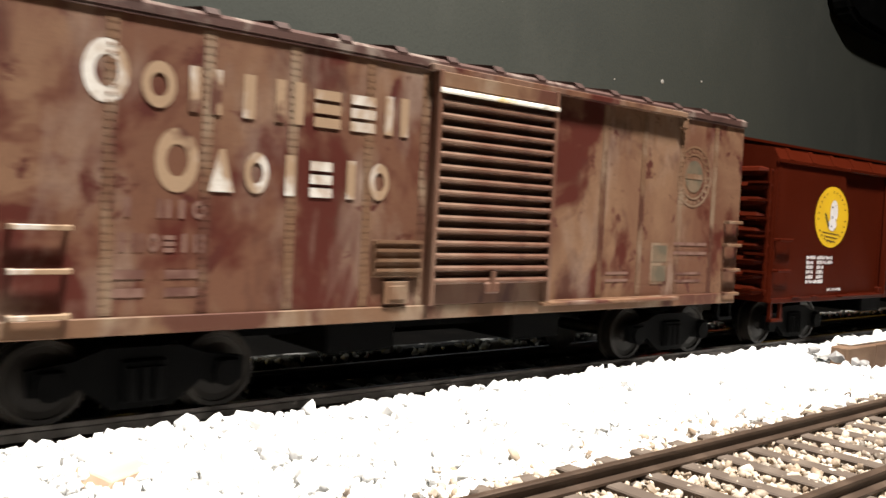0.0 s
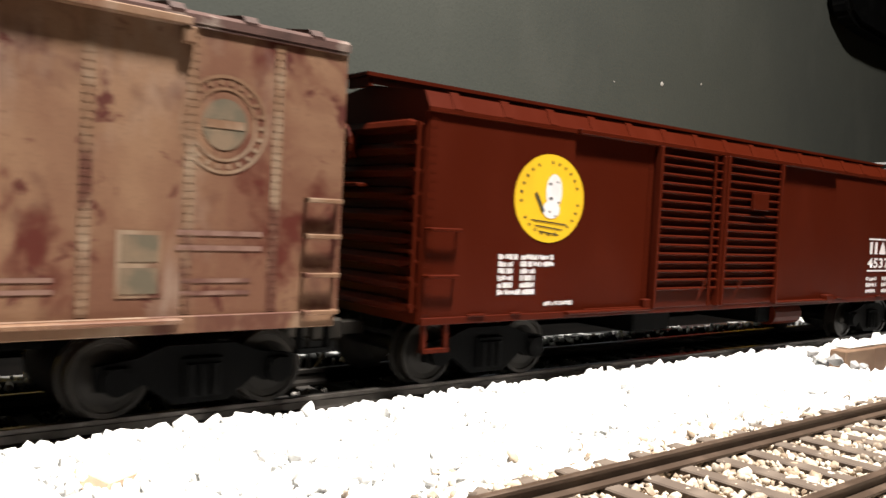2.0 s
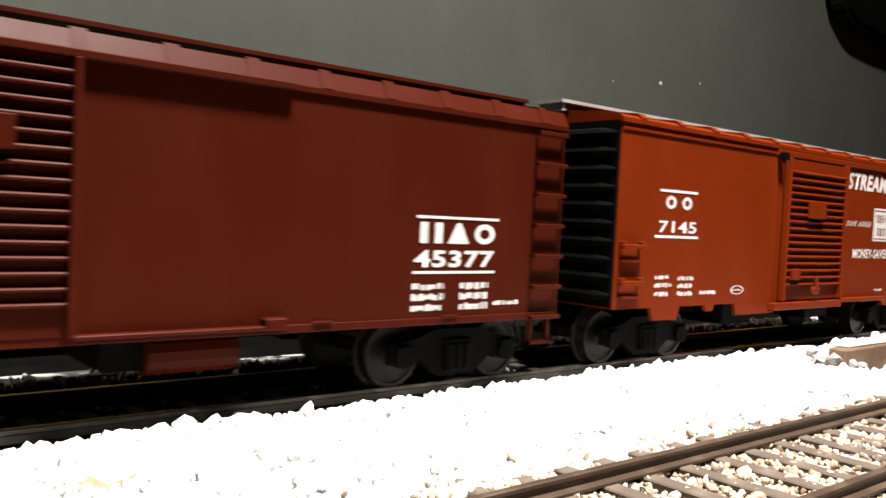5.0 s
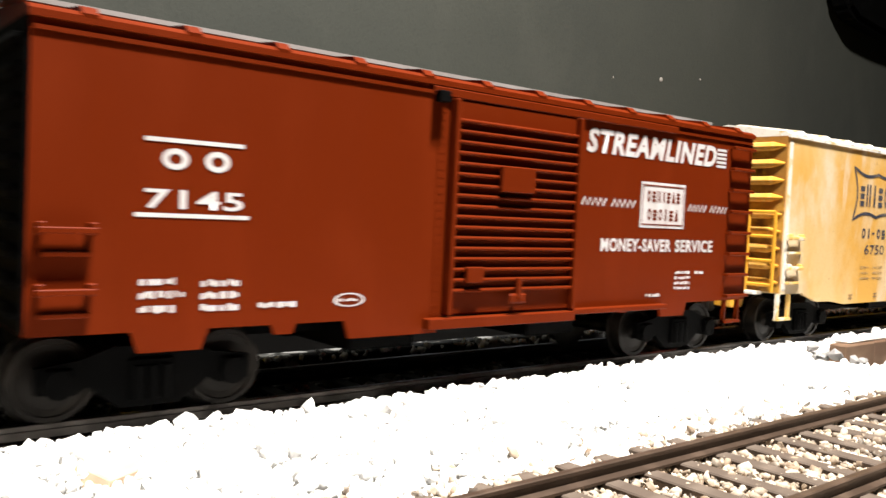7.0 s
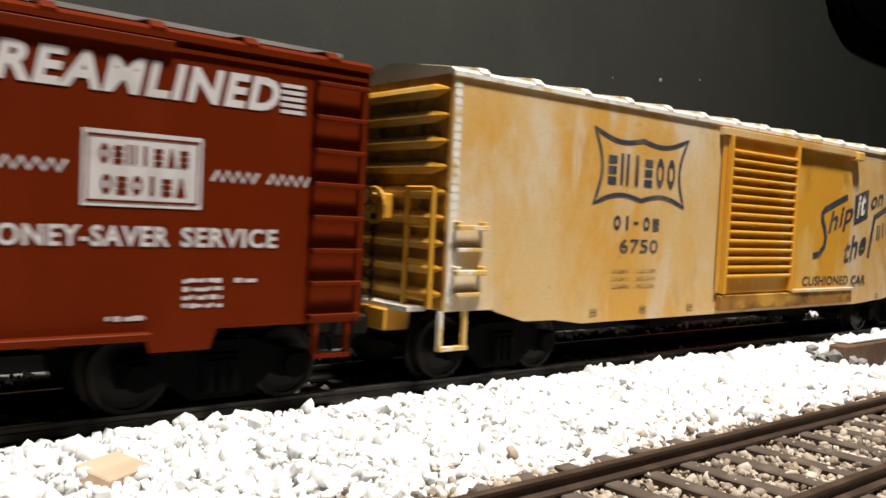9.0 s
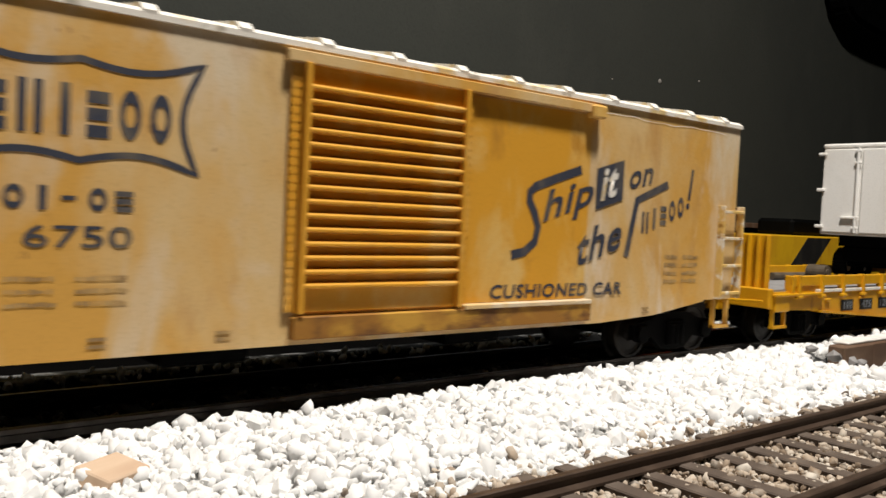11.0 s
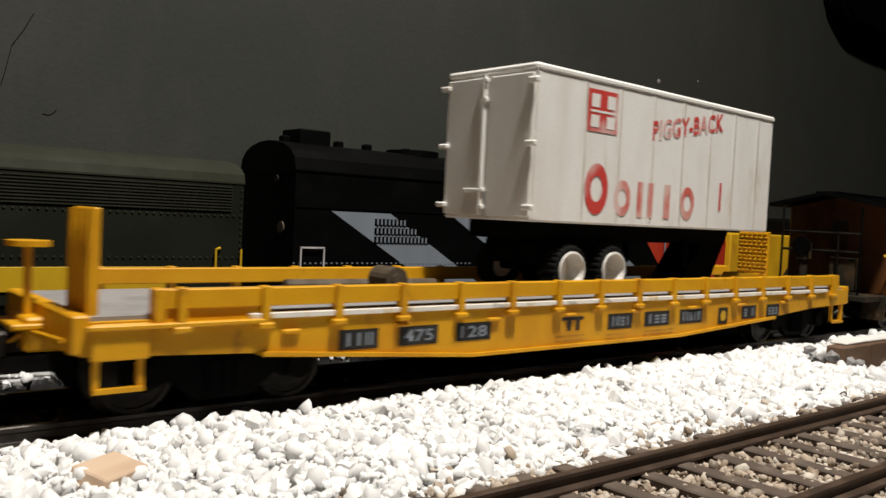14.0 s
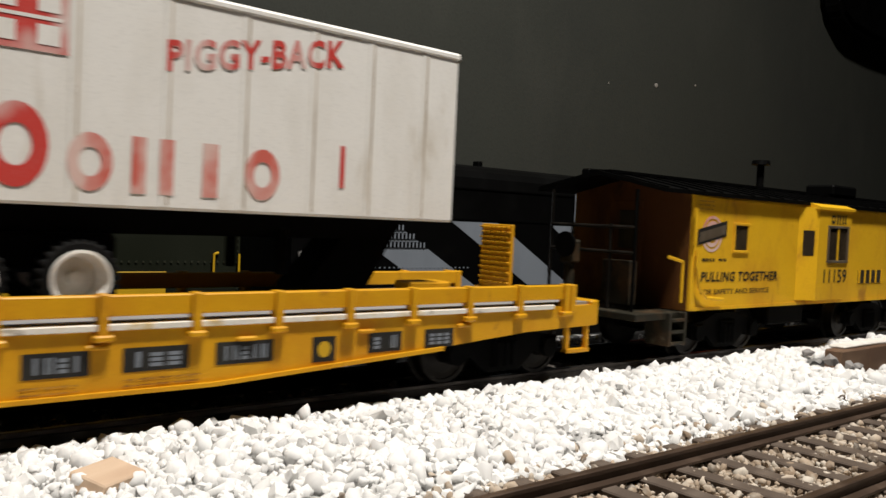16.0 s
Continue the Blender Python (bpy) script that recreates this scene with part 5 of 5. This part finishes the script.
for x in (90, 93.2, 96.4, 99.6, 103):
    part("vent_bar", box(B(), x - 0.2, x + 0.2, SIDE - 0.4, SIDE, 14.8, 18.2), M_CNW, vent)
stack = part("smoke_stack", rod(B(), (66.8, 0, 37.6), (66.8, 0, 43.6), 0.9, 14), M_LOCO, cb)
part("stack_cap", rod(B(), (66.8, 0, 43.6), (66.8, 0, 44.7), 2.3, 16, 2.1), M_LOCO, stack)
part("roof_vent", box(B(), 98, 112, -4, 4, 37.6, 40.6, 0.5), M_LOCO, cb)
for xc in (34.5, 104):
    truck(cb, xc)
part("underframe", box(B(), 16, 124, -5, 5, 6.8, 10.3), M_BLACK, cb)
part("battery_box", box(B(), 50, 66, -13.5, -6, 5.6, 10.2, 0.3), M_BLACK, cb)
coupler(cb, 0, -1)

# ---- parked stock on the far track ----
def rounded(e, z0, z1, zr, n=8):
    """House outline with a rounded roof from z1 at the eaves to zr."""
    out = [(-e, z0)]
    for i in range(n + 1):
        a = math.pi * (1 - i / n)
        out.append((e * math.cos(a), z1 + (zr - z1) * math.sin(a) ** 0.8))
    return out + [(e, z0)]


pc = car_root("booster_unit", -130, "dark green parked diesel booster with satin roof and yellow stripe", "locomotive", BACK_Y)
pc.location.z = BACK_Z * MM
Lp = 219.5
part("body", prism_x(B(), 0, Lp, [(SIDE, 11.5), (-SIDE, 11.5), (-SIDE, 39.4), (SIDE, 39.4)]), M_GREEN, pc)
part("roof", prism_x(B(), -0.4, Lp + 0.2, rounded(15.7, 39.2, 39.6, 45.2, 12)), M_GREENROOF, pc, smooth=False)
for z in (31.6, 21.6):
    tagged(part("rivet_row", (lambda bm: [box(bm, x, x + 0.5, SIDE - 0.25, SIDE, z - 0.2, z + 0.2) for x in np.arange(100, Lp, 1.6)] and bm)(B()), M_GREENROOF, pc), kind="stuff")
for i in range(9):
    part("grille_slat", box(B(), 90, Lp - 3, SIDE - 0.35, SIDE, 32.6 + 0.7 * i, 32.9 + 0.7 * i), M_GREENROOF, pc)
tagged(part("rivet_row", (lambda bm: [box(bm, Lp - 0.8, Lp - 0.4, SIDE - 0.25, SIDE, z, z + 0.4) for z in np.arange(12, 39, 1.5)] and bm)(B()), M_GREENROOF, pc), kind="stuff")
part("grab_bar", rod(B(), (Lp - 7, SIDE - 1, 23.5), (Lp - 5.6, SIDE - 0.2, 23.8), 0.3, 6), M_LEMON, pc)
part("yellow_stripe", box(B(), 60, Lp - 18, SIDE - 0.3, SIDE, 14.2, 19.4, 0.1), M_LEMON, pc)
part("skirt", box(B(), 20, Lp - 6, SIDE + 0.3, -SIDE - 0.3, 6.0, 11.6), M_LOCO, pc)
for x in (Lp - 7, Lp - 0.6):
    part("grab_iron", rod(B(), (x, SIDE - 1, 18.0), (x, SIDE - 1, 23.6), 0.3, 6), M_LEMON, pc)
for xc in (40, 180):
    truck(pc, xc, moving=False)

lo = car_root("diesel_locomotive", 103.5, "black parked diesel locomotive with grey diagonal stripes and red nose", "locomotive", BACK_Y)
lo.location.z = BACK_Z * MM
part("body", prism_x(B(), 0, 172, [(SIDE, 10.5), (-SIDE, 10.5), (-SIDE, 43.6), (SIDE, 43.6)]), M_LOCO, lo)
part("roof", prism_x(B(), -0.2, 172, rounded(15.6, 43.4, 44.0, 51.8, 10)), M_LOCO, lo)
part("eave_bead", box(B(), 0, 172, SIDE - 0.3, SIDE, 43.6, 44.0), M_BLACK, lo)
part("belt_rail", box(B(), 0, 130, SIDE - 0.25, SIDE, 34.4, 34.7), M_BLACK, lo)
for x0 in (10.8, 52.2, 94.6):
    st = part("diagonal_stripe", prism_y(B(), SIDE - 0.1, SIDE, ((x0, 33.8), (x0 + 19, 33.8), (x0 + 52, 14.6), (x0 + 33, 14.6))), M_STRIPE, lo)
for z in (31.4, 29.0, 26.6):
    g = part("grille", box(B(), 24.6, 33 + (33.8 - z) * 1.5, SIDE - 0.28, SIDE, z - 0.85, z + 0.85), M_LOCO, lo)
    for x in np.arange(25.2, 32 + (33.8 - z) * 1.5, 1.3):
        part("louvre", box(B(), x, x + 0.5, SIDE - 0.45, SIDE - 0.2, z - 0.75, z + 0.75), M_STRIPE, g)
part("red_panel", prism_y(B(), SIDE - 0.1, SIDE, ((137, 36.4), (172, 36.4), (172, 12), (160, 12))), M_SIGNAL, lo)
part("cab", prism_y(B(), SIDE + 0.6, -SIDE - 0.6, ((160, 36.4), (186, 36.4), (182, 43.0), (176, 47.6), (164, 50.6), (160, 50.6))), M_LOCO, lo)
part("nose", prism_y(B(), SIDE + 0.4, -SIDE - 0.4, ((172, 10.5), (195, 10.5), (197.4, 16), (197.6, 28), (196, 33.4), (192, 35.6), (186, 36.6), (172, 36.6))), M_SIGNAL, lo)
part("windshield", box(B(), 174, 181, SIDE + 0.2, SIDE + 0.7, 38.2, 43.4, 0.2), M_GLASS, lo)
part("headlight", box(B(), 186, 191, -3, 3, 35.8, 39.6, 0.8), M_SIGNAL, lo)
for x in (94.0, 105.0, 154.8, 166.2):
    part("hand_rail", rod(B(), (x, SIDE - 1.0, 20.5), (x, SIDE - 1.0, 45.0), 0.28, 6), M_STRIPE, lo)
fr_iron = part("grab_iron", box(box(B(), 1.6, 2.0, SIDE - 1, SIDE - 0.6, 18.6, 24.2), 8.4, 8.8, SIDE - 1, SIDE - 0.6, 18.6, 24.2), M_WHITE, lo)
part("grab_bar", box(B(), 1.6, 8.8, SIDE - 1, SIDE - 0.6, 24.0, 24.4), M_WHITE, fr_iron)
tagged(part("rivet_row", (lambda bm: [box(bm, x, x + 0.5, SIDE - 0.25, SIDE, 20.0, 20.35) for x in np.arange(0, 60, 1.6)] and bm)(B()), M_STRIPE, lo), kind="stuff")
part("porthole", rod(B(), (-0.4, -9, 29), (0.2, -9, 29), 1.6, 16), M_BROWN, lo)
part("marker_lamp", rod(B(), (-0.6, -6, 41.6), (0.2, -6, 41.6), 1.0, 12), M_STEEL, lo)
part("roof_hatch", box(B(), 6.6, 16.2, -5, 5, 51.0, 55.4, 0.3), M_LOCO, lo)
for x in (3.4, 20.4, 30, 44, 74):
    part("roof_knob", box(B(), x, x + 2.0, -2, 1, 51.2, 53.4, 0.3), M_LOCO, lo)
part("roof_fan", rod(B(), (48, 0, 51.0), (48, 0, 52.8), 8.0, 24), M_LOCO, lo)
part("roof_horn", box(B(), 128, 138, -2, 2, 52.0, 55.2, 0.6), M_LOCO, lo)
part("skirt", box(B(), 20, 180, SIDE + 0.3, -SIDE - 0.3, 6.4, 10.6), M_LOCO, lo)
for xc in (30, 150):
    truck(lo, xc, moving=False)

yk = car_root("work_car", 304.0, "dull yellow parked car with black machinery behind the red nose", "rail car", BACK_Y)
yk.location.z = BACK_Z * MM
part("body", box(B(), 0, 190, SIDE, -SIDE, 11, 32.4, 0.5), M_CNW, yk)
part("dark_panel", prism_y(B(), SIDE - 0.15, SIDE, ((40, 12), (62, 12), (84, 31.6), (62, 31.6))), M_INK, yk)
part("machinery", box(B(), 60, 120, -9, 9, 32.4, 40, 1.5), M_LOCO, yk)
for xc in (28, 160):
    truck(yk, xc, moving=False)

# ---- wall, ledge and loose bits ----
structure("floor", box(B(), -900, 2200, -900, 285, -415, -400), M_GROUND, "dark floor of the aisle before the layout")
structure("ceiling", box(B(), -900, 2200, -900, 285, 900, 915), M_WALL, "plain dim ceiling of the room")
structure("wall_south", box(B(), -900, 2200, -920, -900, -400, 900), M_WALL, "plain room wall behind the viewer")
structure("wall_west", box(B(), -920, -900, -900, 285, -400, 900), M_WALL, "plain room wall across the aisle")
structure("wall_east", box(B(), 2200, 2220, -900, 285, -400, 900), M_WALL, "plain room wall at the far end")
structure("trim", box(B(), 330, 700, 258, 264.6, 27, 30, 0.3), M_SPTAN, "tan wooden ledge strip along the wall")
structure("grey_walkway", box(B(), -40, 520, 141, 146, -8, -2.8, 0.3), M_SLAB, "grey cast strip beside the train's track")
for x, z, r in ((358, 100.7, 1.35), (392.7, 105.5, 0.7), (319.8, 96.6, 0.45)):
    tagged(part("plaster_fleck", disc_bm(x, z, r), M_FLECK), "small white chip in the grey wall paint", "wall mark", "chips on the wall")
for pts in (((60.2, 79), (57.5, 73.5), (54.6, 68.8), (53.2, 62), (52.0, 57.0)), ((63.2, 50.2), (65.0, 50.0), (66.4, 50.9), (67.0, 51.8))):
    bm = B()
    for a, b in zip(pts, pts[1:]):
        rod(bm, (a[0], 264.9, a[1]), (b[0], 264.9, b[1]), 0.1, 5)
    tagged(part("wall_crack", bm, M_LOCO), "thin dark crack in the wall paint", "wall mark", "cracks in the wall")
hood = B()
prism_y(hood, 248, 262, ((516, 260), (516.5, 186), (519, 175), (526, 167), (538, 162), (570, 159.5), (760, 158.5), (760, 260)))
bmesh.ops.bevel(hood, geom=list(hood.edges), offset=3, segments=3, affect="EDGES")
tagged(part("black_hood", hood, M_LOCO), "black rounded hood hanging in front of the wall", "fixture")
brick = tagged(new("retaining_block"), "brown weathered block with white plaster on top beside the ballast", "block")
for i, (x0, x1) in enumerate(((186.5, 201), (201.3, 222), (222.3, 246))):
    part("brick", box(B(), x0, x1, 84 + 0.3 * (i % 2), 88, -6.5, 1.0, 0.35), M_BRICK, brick)
cap = B()
box(cap, 190.2, 247, 85.2, 88.8, 0.9, 1.7, 0.3)
bmesh.ops.subdivide_edges(cap, edges=list(cap.edges), cuts=5, use_grid_fill=True)
for v in cap.verts:
    v.co += Vector((noise.noise(v.co * 0.4), noise.noise(v.co * 0.5 + Vector((7, 0, 0))), 0.8 * noise.noise(v.co * 0.35 + Vector((0, 9, 0))))) * 0.35
part("plaster_top", cap, M_PLASTER, brick)
for x, y, z, r in ((182.4, 84.5, -0.6, 2.0), (184.0, 81.0, -1.6, 1.6), (180.0, 88.5, 0.2, 1.7), (187, 80.6, -2.0, 1.3)):
    v, f = SHAPES[int(x) % len(SHAPES)]
    me = bpy.data.meshes.new("grey_rock")
    me.from_pydata((v * r * MM).tolist(), [], f)
    me.materials.append(M_GREY)
    rock = tagged(new("grey_rock", me), "small grey broken rock beside the brown block", "rock", "rocks at the block")
    rock.location = (x * MM, y * MM, z * MM)
chip = B()
prism_y(chip, -2.4, 2.4, ((-2.9, -1.2), (2.6, -1.4), (3.0, 0.1), (-2.2, 0.4)))
bmesh.ops.bevel(chip, geom=list(chip.edges), offset=0.15, segments=1, affect="EDGES")
wood = tagged(part("wood_chip", chip, M_WOOD), "pale splinter of wood lying on the white ballast", "wood chip")
wood.matrix_basis = pose(26.2 * MM, 81.4 * MM, 0.0 * MM, 8, -6, 24)


def motions():
    """The train rolls past; every wheelset turns with it."""
    ticks = [i * 0.5 for i in range(33)]
    for ob, x0, y, yaw in MOVERS:
        walk(ob, [(t, pose((x0 - rolled(t)) * MM, y * MM, 0, 0, 0, yaw)) for t in ticks])
    spins = [i * 0.1 for i in range(161)]
    for ob, dx in SPINNERS:
        walk(ob, [(t, pose(dx * MM, 0, WHEEL_R * MM, 0, -math.degrees(rolled(t) / WHEEL_R), 0)) for t in spins])


motions()
